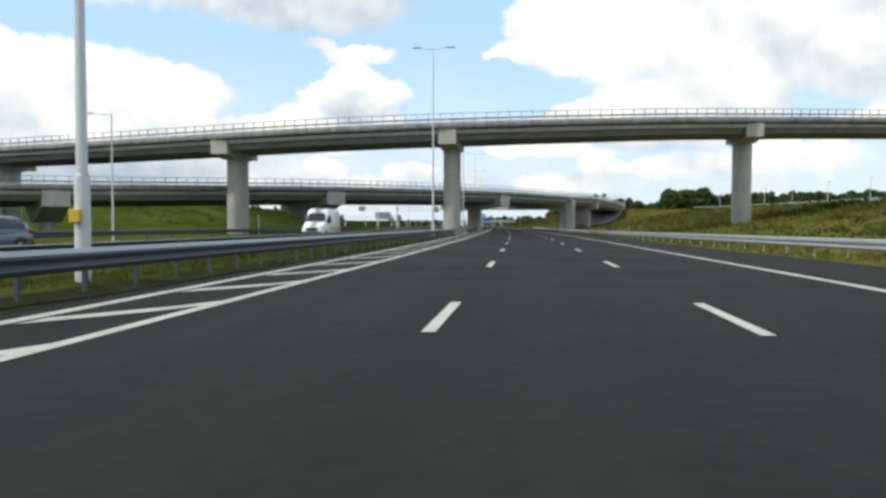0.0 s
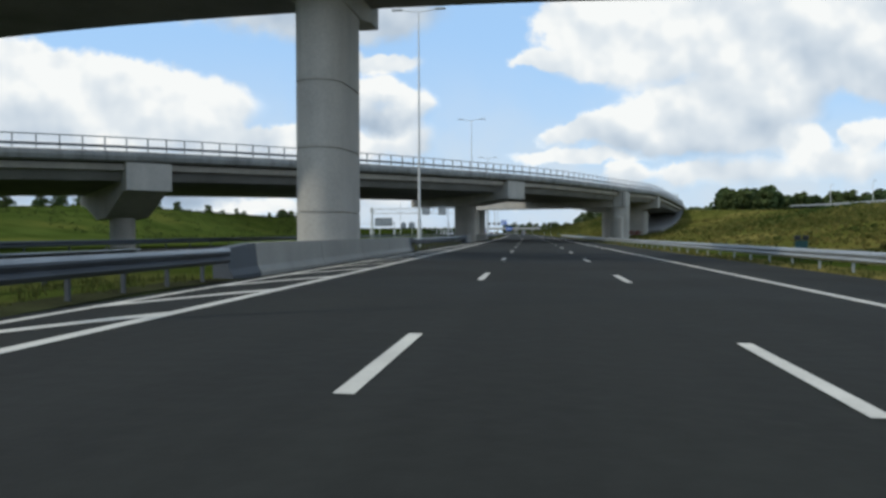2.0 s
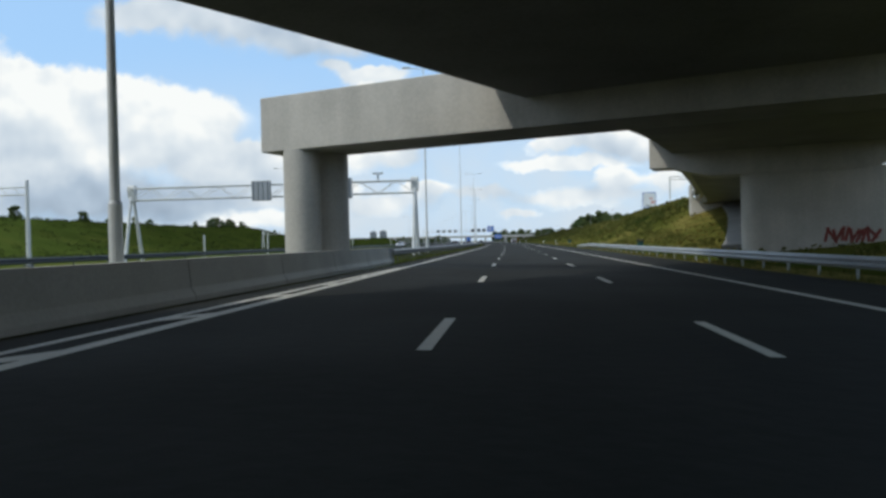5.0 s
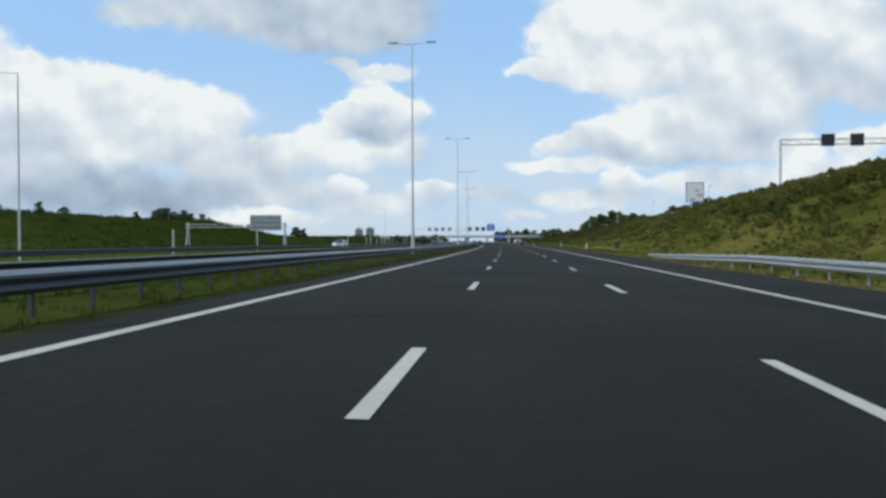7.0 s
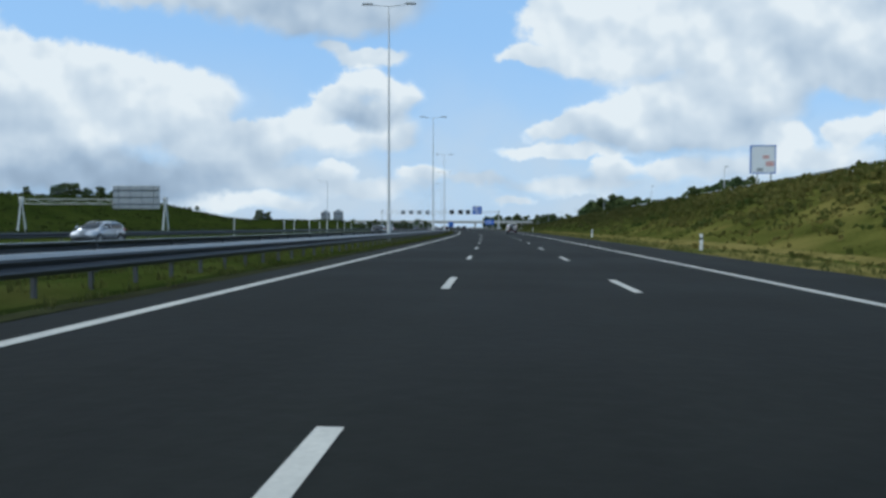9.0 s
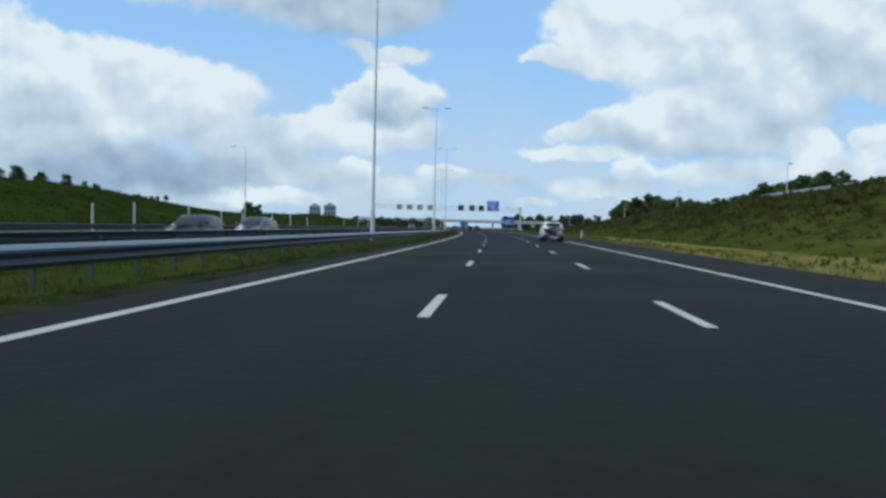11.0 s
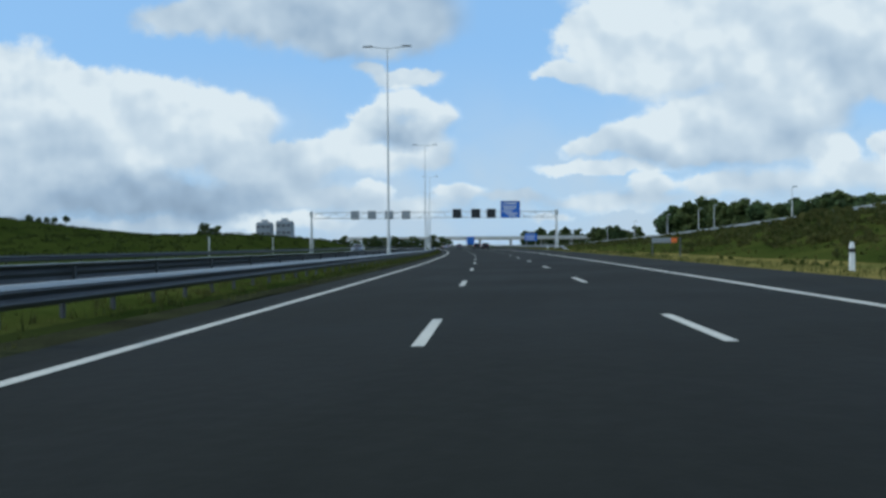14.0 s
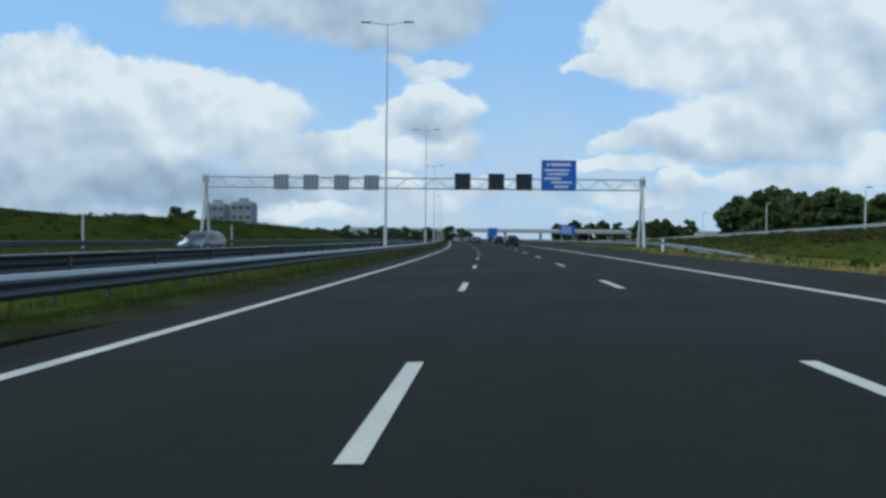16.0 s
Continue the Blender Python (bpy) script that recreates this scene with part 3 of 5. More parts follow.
def portal():
    """Crossbeam on columns where the low viaduct crosses the carriageway."""
    a, b = Vector((-10.2, 190.8, 0)), Vector((16.15, 182.0, 0))
    d = (b - a).normalized()
    m = Matrix.Translation((a + b) / 2) @ Matrix.Rotation(math.atan2(d.y, d.x), 4, "Z")
    h = (b - a).length / 2
    root = tagged(empty("portal_pier", m), "pale concrete portal beam on round columns spanning the motorway", "bridge pier")
    part("crossbeam", box((-h, -1.4, 5.1), (h - 2.15, 1.4, 7.42), 0.04), CONCRETE, root, "pale concrete crossbeam")
    part("joint", box((h - 2.15, -1.2, 5.25), (h - 1.95, 1.2, 7.3)), SHADE_GREY, root, "dark joint beside the column head")
    part("beam_end", box((h - 1.95, -1.5, 5.22), (h, 1.5, 7.55), 0.04), CONCRETE, root, "streaked concrete head over the column")
    part("downpipe", rod((h - 0.55, -1.56, 5.3), (h - 0.55, -1.56, 7.5), 0.07, sides=8), STEEL, root, "grey rainwater pipe")
    for x, y, r in ((-h + 1.6, -0.75, 0.75), (-h + 1.9, 1.0, 0.75), (h - 1.25, 0.0, 1.46)):
        part("column_section", rod((x, y, -0.4), (x, y, 2.6), r, sides=36), CONCRETE, root, "smooth round concrete column section")
        part("joint", rod((x, y, 2.6), (x, y, 2.66), r * 0.985, sides=36), CONCRETE, root)
        part("column_section", rod((x, y, 2.66), (x, y, 5.21 if x > 0 else 5.12), r, sides=36), CONCRETE, root, "smooth round concrete column section")


portal()


def abutment():
    p, side = pts2[-1], Vector((-tans2[-1].y, tans2[-1].x, 0))
    m = Matrix.Translation((p + side * (B2_WIDTH / 2)).xy.to_3d()) @ Matrix.Rotation(math.atan2(side.y, side.x) - math.pi / 2, 4, "Z")
    root = tagged(empty("abutment", m), "pale concrete abutment at the end of the low viaduct", "abutment")
    h = B2_WIDTH / 2
    part("bearing_wall", box((-1.6, -h - 0.3, 4.2), (1.2, h + 0.3, 6.95), 0.05), CONCRETE, root)
    for y in (-h - 0.3, h - 0.1):
        part("wing_wall", sweep([[Vector((x, y + o, z)) for x, z in ((-1.65, 9.15), (-1.65, 6.6), (0.4, 6.0), (1.6, 6.4), (1.6, 9.15))] for o in (0, 0.4)]), CONCRETE, root)


abutment()


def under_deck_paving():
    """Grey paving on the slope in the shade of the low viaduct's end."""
    bm = bmesh.new()
    rows = []
    for p, t in list(zip(pts2, tans2))[::3]:
        if p.y < 210:
            continue
        side = Vector((-t.y, t.x, 0)).normalized()
        row = []
        for o in range(0, 13):
            q = p + side * (o * 1.0 + 0.3)
            k = int(np.argmin((_x - q.x) ** 2 + (_y - q.y) ** 2))
            th = float(_th[k])
            dx, dy = q.x - float(_x[k]), q.y - float(_y[k])
            s = float(S_GRID[k]) - dx * math.sin(th) + dy * math.cos(th)
            n = dx * math.cos(th) + dy * math.sin(th)
            row.append((q.x, q.y, ground_height(s, max(n, 14.5)), n))
        rows.append(row)
    grid = [[bm.verts.new((x, y, z + 0.45)) for x, y, z, n in row] for row in rows]
    for i in range(len(grid) - 1):
        for j in range(12):
            if rows[i][j + 1][3] > 16:
                bm.faces.new((grid[i][j], grid[i + 1][j], grid[i + 1][j + 1], grid[i][j + 1]))
    bmesh.ops.delete(bm, geom=[v for v in bm.verts if not v.link_faces], context="VERTS")
    lip = bmesh.ops.extrude_edge_only(bm, edges=[e for e in bm.edges if e.is_boundary])["geom"]
    for v in lip:
        if isinstance(v, bmesh.types.BMVert):
            v.co.z -= 0.8
    bmesh.ops.recalc_face_normals(bm, faces=bm.faces)
    me = bpy.data.meshes.new("slope_paving")
    bm.to_mesh(me)
    bm.free()
    me.materials.append(SHADE_GREY)
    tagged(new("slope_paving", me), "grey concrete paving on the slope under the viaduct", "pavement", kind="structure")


under_deck_paving()


# ---- traffic lines ----
def stripe(bm, s0, s1, n0, width, step=6.0, n1=None):
    n1 = n0 if n1 is None else n1
    k = max(1, round((s1 - s0) / step))
    rows = []
    for i in range(k + 1):
        f = i / k
        s, n = s0 + (s1 - s0) * f, n0 + (n1 - n0) * f
        rows.append([road_point(s, n - width / 2, 0.009), road_point(s, n + width / 2, 0.009)])
    sweep(rows, closed=False, bm=bm)


def make_lines():
    for n, off in ((0.0, 0.0), (3.5, -0.145)):
        for k in range(-6, 110):
            bm = bmesh.new()
            stripe(bm, 12 * k + off, 12 * k + 3 + off, n, 0.16)
            ob = mesh_object("lane_dash", bm, PAINT)
            tagged(ob, "white thermoplastic dash of a broken lane line", "road marking", "lane dashes", "structure")
    for n, w, name in ((-3.69, 0.22, "edge_line"), (6.91, 0.22, "edge_line")):
        bm = bmesh.new()
        stripe(bm, -60, 1300, n, w)
        tagged(mesh_object(name, bm, PAINT), "solid white edge line along the carriageway", "road marking", kind="structure")

    bm = bmesh.new()
    for a, b in ((-60, 80), (80, 136), (136, 190)):
        stripe(bm, a, b, GORE(a), 0.2, n1=GORE(b))
    tagged(mesh_object("gore_line", bm, PAINT), "solid white line bounding the hatched area", "road marking", kind="structure")
    for k in range(-12, 48):
        s = 4.05 * k
        w = -3.75 - GORE(s)
        if w < 0.25:
            continue
        bm = bmesh.new()
        rows = [[road_point(s + e + (1.9 * w * f), GORE(s) + 0.05 + w * f, 0.012) for e in (0.0, 0.62)] for f in sorted((0, 0.3, 0.6, 0.8, 1, min(0.99, max(0.01, (-4.25 - GORE(s)) / w))))]
        sweep(rows, closed=False, bm=bm)
        tagged(mesh_object("hatch_stripe", bm, PAINT), "slanting white stripe of a hatched area", "road marking", "hatch stripes", "structure")
    for n in (-12.4, -15.9, -19.4, -22.9):
        bm = bmesh.new()
        stripe(bm, -60, 1300, n, 0.15)
        tagged(mesh_object("far_lane_line", bm, PAINT), "white lane line of the oncoming carriageway", "road marking", kind="structure")


GORE = line_fn((-60, -5.1), (20, -5.1), (60, -5.4), (106, -5.4), (138, -4.95), (192, -3.8))
make_lines()


# ---- more materials ----
WHITE_CAR = material("white_car_paint", (0.86, 0.87, 0.87), 0.22, var=0.04, scale=2.0, bump=0.0)
GREY_CAR = material("grey_car_paint", (0.16, 0.18, 0.21), 0.25, metal=0.4, var=0.08, scale=2.0, bump=0.0)
SILVER_CAR = material("silver_car_paint", (0.45, 0.47, 0.5), 0.28, metal=0.5, var=0.06, scale=2.0, bump=0.0)
DARK_CAR = material("black_car_paint", (0.02, 0.022, 0.026), 0.25, var=0.1, scale=2.0, bump=0.0)
BLUE_PAINT = material("blue_truck_paint", (0.03, 0.14, 0.5), 0.4, var=0.1, scale=2.0, bump=0.0)
GLASS = material("tinted_glass", (0.012, 0.015, 0.018), 0.06, var=0.1, scale=1.0, bump=0.0)
RUBBER = material("black_rubber", (0.016, 0.016, 0.017), 0.8, var=0.2, scale=0.4, bump=0.1)
TRIM = material("black_plastic", (0.022, 0.023, 0.025), 0.6, var=0.15, scale=0.5, bump=0.1)
ALLOY = material("alloy", (0.6, 0.61, 0.63), 0.3, metal=0.9, var=0.08, scale=0.3, bump=0.0)
RED_LENS = material("red_lamp_lens", (0.45, 0.012, 0.02), 0.15, var=0.15, scale=0.3, bump=0.0)
CLEAR_LENS = material("clear_lamp_lens", (0.7, 0.72, 0.74), 0.12, var=0.1, scale=0.3, bump=0.0)
SIGN_BLUE = material("sign_blue", (0.016, 0.13, 0.58), 0.4, var=0.08, scale=2.0, bump=0.0)
SIGN_WHITE = material("sign_white", (0.75, 0.77, 0.78), 0.45, var=0.06, scale=1.0, bump=0.0)
SIGN_BACK = material("sign_back_aluminium", (0.38, 0.40, 0.41), 0.5, metal=0.4, var=0.15, scale=1.0, bump=0.05)
SIGN_DARK = material("matrix_sign_black", (0.018, 0.021, 0.024), 0.5, var=0.2, scale=0.6, bump=0.1)
ORANGE = material("orange_panel", (0.75, 0.16, 0.03), 0.5, var=0.1, scale=0.6, bump=0.0)
TEAL = material("teal_panel", (0.012, 0.075, 0.08), 0.5, var=0.1, scale=0.6, bump=0.0)
YELLOW = material("yellow_box", (0.62, 0.40, 0.03), 0.5, var=0.15, scale=0.5, bump=0.0)
PINK = material("faded_print", (0.62, 0.36, 0.33), 0.6, var=0.2, scale=0.8, bump=0.0)
LEAF = material("leaves", (0.095, 0.135, 0.044), 0.75, var=0.35, scale=3.0, bump=0.0, tint=(0.14, 0.175, 0.062), spec=0.2, island=0.35, leafy=0.4)
PINE = material("dark_leaves", (0.075, 0.112, 0.044), 0.8, var=0.5, scale=3.0, bump=0.0, spec=0.2, island=0.4, leafy=0.4)
# scrub, weeds and tufts also carry the cloud shade farther along in their colour
SCRUB = material("scrub", (0.10, 0.125, 0.024), 0.85, var=0.3, scale=6.0, bump=0.0, tint=(0.21, 0.185, 0.055), spec=0.1, island=0.25, patch=(0.035, 0.07, 0.014), patch_most=0.9, leafy=0.55, light_onward=(340, 440, 80.0, (0.045, 0.057, 0.015), (0.115, 0.108, 0.034)))
HILL_LEAF = material("hill_weeds", (0.060, 0.088, 0.020), 0.85, var=0.3, scale=8.0, bump=0.0, tint=(0.10, 0.125, 0.032), spec=0.05, island=0.3, leafy=0.4, light_onward=(250, 420, 160.0, (0.022, 0.032, 0.008), (0.055, 0.070, 0.018)))
TUFT = material("slope_tufts", (0.10, 0.105, 0.025), 0.85, var=0.3, scale=7.0, bump=0.0, tint=(0.24, 0.195, 0.06), spec=0.05, island=0.35, patch=(0.055, 0.085, 0.018), patch_most=0.9, leafy=0.5, light_onward=(340, 440, 80.0, (0.045, 0.065, 0.014), (0.12, 0.115, 0.032)))
BLADE = material("grass_blades", (0.085, 0.11, 0.025), 0.8, var=0.3, scale=7.0, bump=0.0, tint=(0.135, 0.135, 0.043), spec=0.12, island=0.3, leafy=0.6)
BARK = material("bark", (0.07, 0.055, 0.04), 0.9, var=0.3, scale=0.6, bump=0.5)
WALL_GREY = material("grey_cladding", (0.25, 0.275, 0.3), 0.7, var=0.15, scale=3.0)
FLOWER = material("pale_flowers", (0.65, 0.66, 0.6), 0.8, var=0.2, scale=1.0, bump=0.0)


def shared(bm, name, mat):
    me = bpy.data.meshes.new(name)
    bm.normal_update()
    bm.to_mesh(me)
    bm.free()
    me.materials.append(mat)
    return me


def piece(name, me, parent, m):
    ob = new(name, me)
    ob.parent = parent
    ob.matrix_local = m
    return ob


# ---- guard rails ----
def w_beam(side, top):
    """Closed profile of (n, z) of a two-wave beam that faces the road on the given side."""
    z = [top - 0.35 + 0.35 * i / 8 for i in range(9)]
    d = [0.0, 0.045, 0.085, 0.045, 0.0, 0.045, 0.085, 0.045, 0.0]
    front = [(side * v, h) for v, h in zip(d, z)]
    return front + [(a - side * 0.012, h) for a, h in reversed(front)]


def guard_rail(label, s0, s1, n, side, top=0.70, step=1.6, parts=True, foot=0.0, mat=STEEL, dip=None, flange=None):
    n_of = n if callable(n) else (lambda s: n)
    root = tagged(empty("guard_rail", Matrix.Identity(4)), label, "guard rail", "guard rails")

    def bent(profile):
        return [((lambda s, a=a: n_of(s) + a), (lambda s, z=z: z + (dip(s) if dip else 0.0))) for a, z in profile]

    # skylight on the top and shade on the face are put into two steels
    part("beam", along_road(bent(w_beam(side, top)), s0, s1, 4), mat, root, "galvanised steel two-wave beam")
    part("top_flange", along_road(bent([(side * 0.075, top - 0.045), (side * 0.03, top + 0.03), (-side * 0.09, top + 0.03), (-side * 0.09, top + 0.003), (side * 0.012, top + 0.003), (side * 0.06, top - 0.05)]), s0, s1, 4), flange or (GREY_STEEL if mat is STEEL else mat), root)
    me = shared(box((-0.04, -0.03, foot - 0.4), (0.04, 0.03, top - 0.05), 0.008), "post", mat)
    count = int((s1 - s0) / step)
    if parts and count <= 300:
        for k in range(count):
            s = s0 + 0.4 + k * step
            m = road_frame(s, n_of(s) - side * 0.1, dip(s) if dip else 0.0)
            piece("post", me, root, m)
    else:
        bm = bmesh.new()
        for k in range(count):
            s = s0 + 0.4 + k * step
            m = road_frame(s, n_of(s) - side * 0.1)
            add_box(bm, (-0.04, -0.03, foot - 0.4), (0.04, 0.03, top - 0.05), m)
        tagged(part("posts", bm, mat, root), kind="stuff")
    return root


RAIL = "weathered galvanised steel guard rail on short posts in the grass"
FRONT = line_fn((112, 0.06), (222, 0.03), (300, 0.0), (390, 0.0), (430, -0.07), (508, -0.12), (525, -0.15), (700, -0.1), (900, 0.0))
REAR = line_fn((112, 0.05), (230, 0.05), (303, 0.09), (398, 0.15), (432, 0.18), (512, 0.06), (560, 0.02), (700, 0.0))
for s0, s1 in ((-60, 84), (112, 149), (203, 640)):
    guard_rail(RAIL, s0, s1, -6.35, 1, top=0.68, dip=FRONT)
    guard_rail(RAIL, s0, s1, -8.8, -1, top=0.68, step=4, dip=REAR)
guard_rail(RAIL, -60, 900, -27.9, 1, top=0.7, step=4, flange=STEEL)
guard_rail(RAIL, 640, 1200, -6.35, 1, step=4, parts=False, dip=FRONT)
guard_rail(RAIL, 640, 1200, -8.8, -1, step=4, parts=False, dip=REAR)
guard_rail(RAIL, -60, 284, line_fn((-60, 12.2), (60, 11.6), (230, 11.2), (262, 11.6), (284, 12.6)), -1, top=0.62, step=2.7, mat=GREY_STEEL, dip=line_fn((256, 0.0), (284, -0.5)))
guard_rail("pale galvanised guard rail that curves away from the carriageway", 538, 760, line_fn((512, 12.6), (540, 12.8), (565, 15.5), (592, 20.0), (640, 21.0), (760, 22.0)), -1, top=0.5, step=2.7, mat=MID_STEEL, dip=line_fn((538, -0.75), (560, -0.25), (585, 0.0)))


def ramp_rail(label, s0, s1, inset, top, step=4):
    """A pale rail with a box beam along the crest of the slope."""
    root = tagged(empty("guard_rail", Matrix.Identity(4)), label, "guard rail", "guard rails")
    rings = []
    for s in range(s0, s1 + 1, 8):
        n = RIGHT_EDGE(s) + inset
        z = ground_height(s, n)
        rings.append([road_point(s, n + a, z + h, False) for a, h in ((0, top - 0.3), (0.08, top - 0.3), (0.08, top), (0, top))])
    part("beam", sweep(rings), GREY_STEEL, root, "pale box beam")
    me = shared(box((-0.05, -0.05, -0.4), (0.05, 0.05, top - 0.05)), "post", STEEL)
    for s in range(s0, s1 - 3, step):
        n = RIGHT_EDGE(s) + inset + 0.15
        piece("post", me, root, road_frame(s, n, ground_height(s, n), 0, False))


ramp_rail("pale guard rail along the top of the embankment ramp", 288, 760, 1.2, 0.8)
ramp_rail("pale guard rail along the raised road beside the viaducts", -24, 232, -0.5, 0.9)
ramp_rail("pale guard rail on the far side of the raised road", -24, 232, 7.0, 1.0)


# ---- concrete barriers ----
def barrier(label, s0, s1, n, length=6.0):
    root = tagged(empty("concrete_barrier", Matrix.Identity(4)), label, "barrier", "barriers")
    k = round((s1 - s0) / length)
    prof = [(0.26, -0.2), (0.26, 0.05), (0.15, 0.24), (0.08, 0.88), (-0.3, 0.88), (-0.3, -0.2)]
    for i in range(k):
        a, b = s0 + (s1 - s0) * i / k + 0.02, s0 + (s1 - s0) * (i + 1) / k - 0.02
        part("barrier_block", along_road([(n + x, z) for x, z in prof], a, b, 3), CAST_CONCRETE, root)
    for a, b in ((s0 - 1.6, s0), (s1, s1 + 1.6)):
        rings = []
        for f in (0.0, 1.0):
            s = a + (b - a) * f
            h = 1.0 if (f == 1.0) == (a < s0) else 0.86
            rings.append([road_point(s, n + x * 0.98 - (0.0 if h == 1.0 else 0.12), z * h) for x, z in prof])
        part("end_plate", sweep(rings), STEEL, root, "galvanised end plate that joins the guard rail")
    return root


barrier("smooth grey concrete barrier in front of the viaduct pier", 86, 110.5, -6.55)
barrier("smooth grey concrete barrier beside the low viaduct's columns", 150.5, 201, -6.4)


# ---- lamp posts ----
def tall_lamp(s, n=-7.55, height=18.5, box_on=False):
    root = tagged(empty("lamp_post", road_frame(s, n, -0.1)), "tall grey steel lamp post with two short arms", "lamp post", "tall lamp posts")
    part("pole", rod((0, 0, 0), (0, 0, height), 0.118, 0.042, 14), PALE_STEEL, root)
    part("base_sleeve", rod((0, 0, 0), (0, 0, 2.2), 0.15, 0.145, 14), PALE_STEEL, root)
    part("collar", rod((0, 0, 2.2), (0, 0, 2.26), 0.15, 0.118, 14), SIGN_BACK, root)
    for d in (-1, 1):
        part("arm", rod((0, 0, height - 0.05), (d * 1.4, 0, height + 0.12), 0.035), PALE_STEEL, root)
        bm = box((-0.42, -0.13, -0.06), (0.42, 0.13, 0.06), 0.04)
        bmesh.ops.transform(bm, matrix=Matrix.Translation((d * 1.7, 0, height + 0.16)), verts=bm.verts)
        part("luminaire", bm, SIGN_BACK, root, "flat grey luminaire")
    if box_on:
        part("switch_box", box((-0.11, -0.28, 1.3), (0.11, -0.15, 1.56), 0.02), YELLOW, root, "yellow box strapped to the pole")
    return root


for s in (73.4, 121.6, 175, 230.2, 284.6, 342, 398.2, 455, 508.8, 569, 625, 681, 737, 800, 860):
    tall_lamp(s, -7.2 if s == 342 else -7.55)
tall_lamp(17.2, box_on=True)


def small_lamp(name, m, height, label, reach=1.1, group="roadside lamp posts"):
    root = tagged(empty(name, m), label, "lamp post", group)
    part("pole", rod((0, 0, -0.5), (0, 0, height), 0.065 if height < 4.5 else 0.085, 0.045, 12), PALE_STEEL, root)
    part("arm", rod((0, 0, height - 0.03), (reach, 0, height + 0.1), 0.03), PALE_STEEL, root)
    bm = box((reach - 0.1, -0.11, height + 0.04), (reach + 0.5, 0.11, height + 0.17), 0.04)
    part("luminaire", bm, SIGN_BACK, root)
    return root


small_lamp("lamp_post", road_frame(145.5, -8.0, 0, 180), 4.0, "short grey lamp post with a small luminaire under the viaduct", 0.5)
small_lamp("lamp_post", road_frame(168.2, 14.2, -0.1, 180), 3.6, "short grey lamp post with a small luminaire under the viaduct", 0.5)
for s, n, h in ((55, -30.0, 9.6), (272.0, -35.0, 13.7), (452.0, -35.0, 12.0)):
    small_lamp("lamp_post", road_frame(s, n, -0.1, 180), h, "slender grey lamp post beyond the oncoming carriageway", 1.6)
for s, h, *aside in ((60, 2.6), (100, 2.6), (187.1, 3.6, -33.6), (220.6, 4.0, -42.8), (240, 2.6), (262, 3.0), (296, 2.6), (322, 3.0), (385, 2.6), (411.5, 2.5), (419, 2.8), (432, 2.8), (442.5, 2.5), (451, 2.4), (466, 2.5), (478, 2.7), (492, 2.3), (540, 2.6), (573, 3.0), (613, 2.8)):
    root = tagged(empty("marker_post", road_frame(s, aside[0] if aside else -35.0, -0.1)), "plain pale steel post standing in the grass", "post", "plain posts")
    part("shaft", rod((0, 0, -0.3), (0, 0, h), 0.1, 0.08, 12), PALE_STEEL, root)
    part("cap", rod((0, 0, h), (0, 0, h + 0.06), 0.1, 0.07, 12), SIGN_BACK, root)
for s in (356, 400, 444, 492, 535, 561, 568, 585, 608, 632, 680, 730):
    n = RIGHT_EDGE(s) + 3.2
    small_lamp("lamp_post", road_frame(s, n, ground_height(s, n), 0, False), 4.6, "short slender lamp post along the embankment ramp", 0.15)
for s in (70, 90, 108, 125, 143, 160, 178, 195, 212, 228):
    n = RIGHT_EDGE(s) + 6
    small_lamp("lamp_post", road_frame(s, n, ground_height(s, n), 0, False), 5.0, "slender lamp post along the raised road", 0.15)


# ---- gantries ----
def truss(root, a, b, z0, z1, depth, bay=1.6):
    """Box truss between two points of the plan."""
    a, b = Vector(a), Vector(b)
    d = (b - a).normalized()
    side = Vector((-d.y, d.x, 0)) * depth / 2
    for sgn in (-1, 1):
        for z in (z0, z1):
            part("chord", rod(a + side * sgn + Vector((0, 0, z)), b + side * sgn + Vector((0, 0, z)), 0.055, sides=8), PALE_STEEL, root)
    n = max(2, round((b - a).length / bay))
    step = (b - a).length / n
    me = shared(rod((0, 0, z0), (step, 0, z1), 0.028, sides=6), "brace", PALE_STEEL)
    turn = Matrix.Rotation(math.atan2(d.y, d.x), 4, "Z")
    for i in range(n):
        for sgn in (-1, 1):
            o = a + d * step * i + side * sgn
            m = Matrix.Translation(o) @ turn
            if i % 2:
                m = Matrix.Translation(o + d * step) @ turn @ Matrix.Rotation(math.pi, 4, "Z")
            piece("brace", me, root, m)


def a_frame(root, at, along, height, spread):
    """Two leaning legs and the box on top of them."""
    at, along = Vector(at), Vector(along).normalized()
    for sgn in (-1, 1):
        bm = bmesh.new()
        foot, head = at + along * sgn * spread, at + along * sgn * 0.15 + Vector((0, 0, height - 0.8))
        add_rod(bm, foot + Vector((0, 0, -0.3)), head, 0.165, 0.14, 14)
        part("leg", bm, PALE_STEEL, root, "pale leaning steel leg")
    ang = math.atan2(along.y, along.x)
    bm = bmesh.new()
    rings = []
    for z, w in ((-1.0, 0.2), (-0.35, 0.34), (0.05, 0.36), (0.2, 0.28)):
        rings.append([Vector((x * w, y * 0.3, height + z)) for x, y in ((-1, -1), (1, -1), (1, 1), (-1, 1))])
    sweep(rings, bm=bm)
    bmesh.ops.transform(bm, matrix=Matrix.Translation(at) @ Matrix.Rotation(ang, 4, "Z"), verts=bm.verts)
    part("head_box", bm, PALE_STEEL, root)


def local(s, n):
    return road_point(s, n, 0, False)


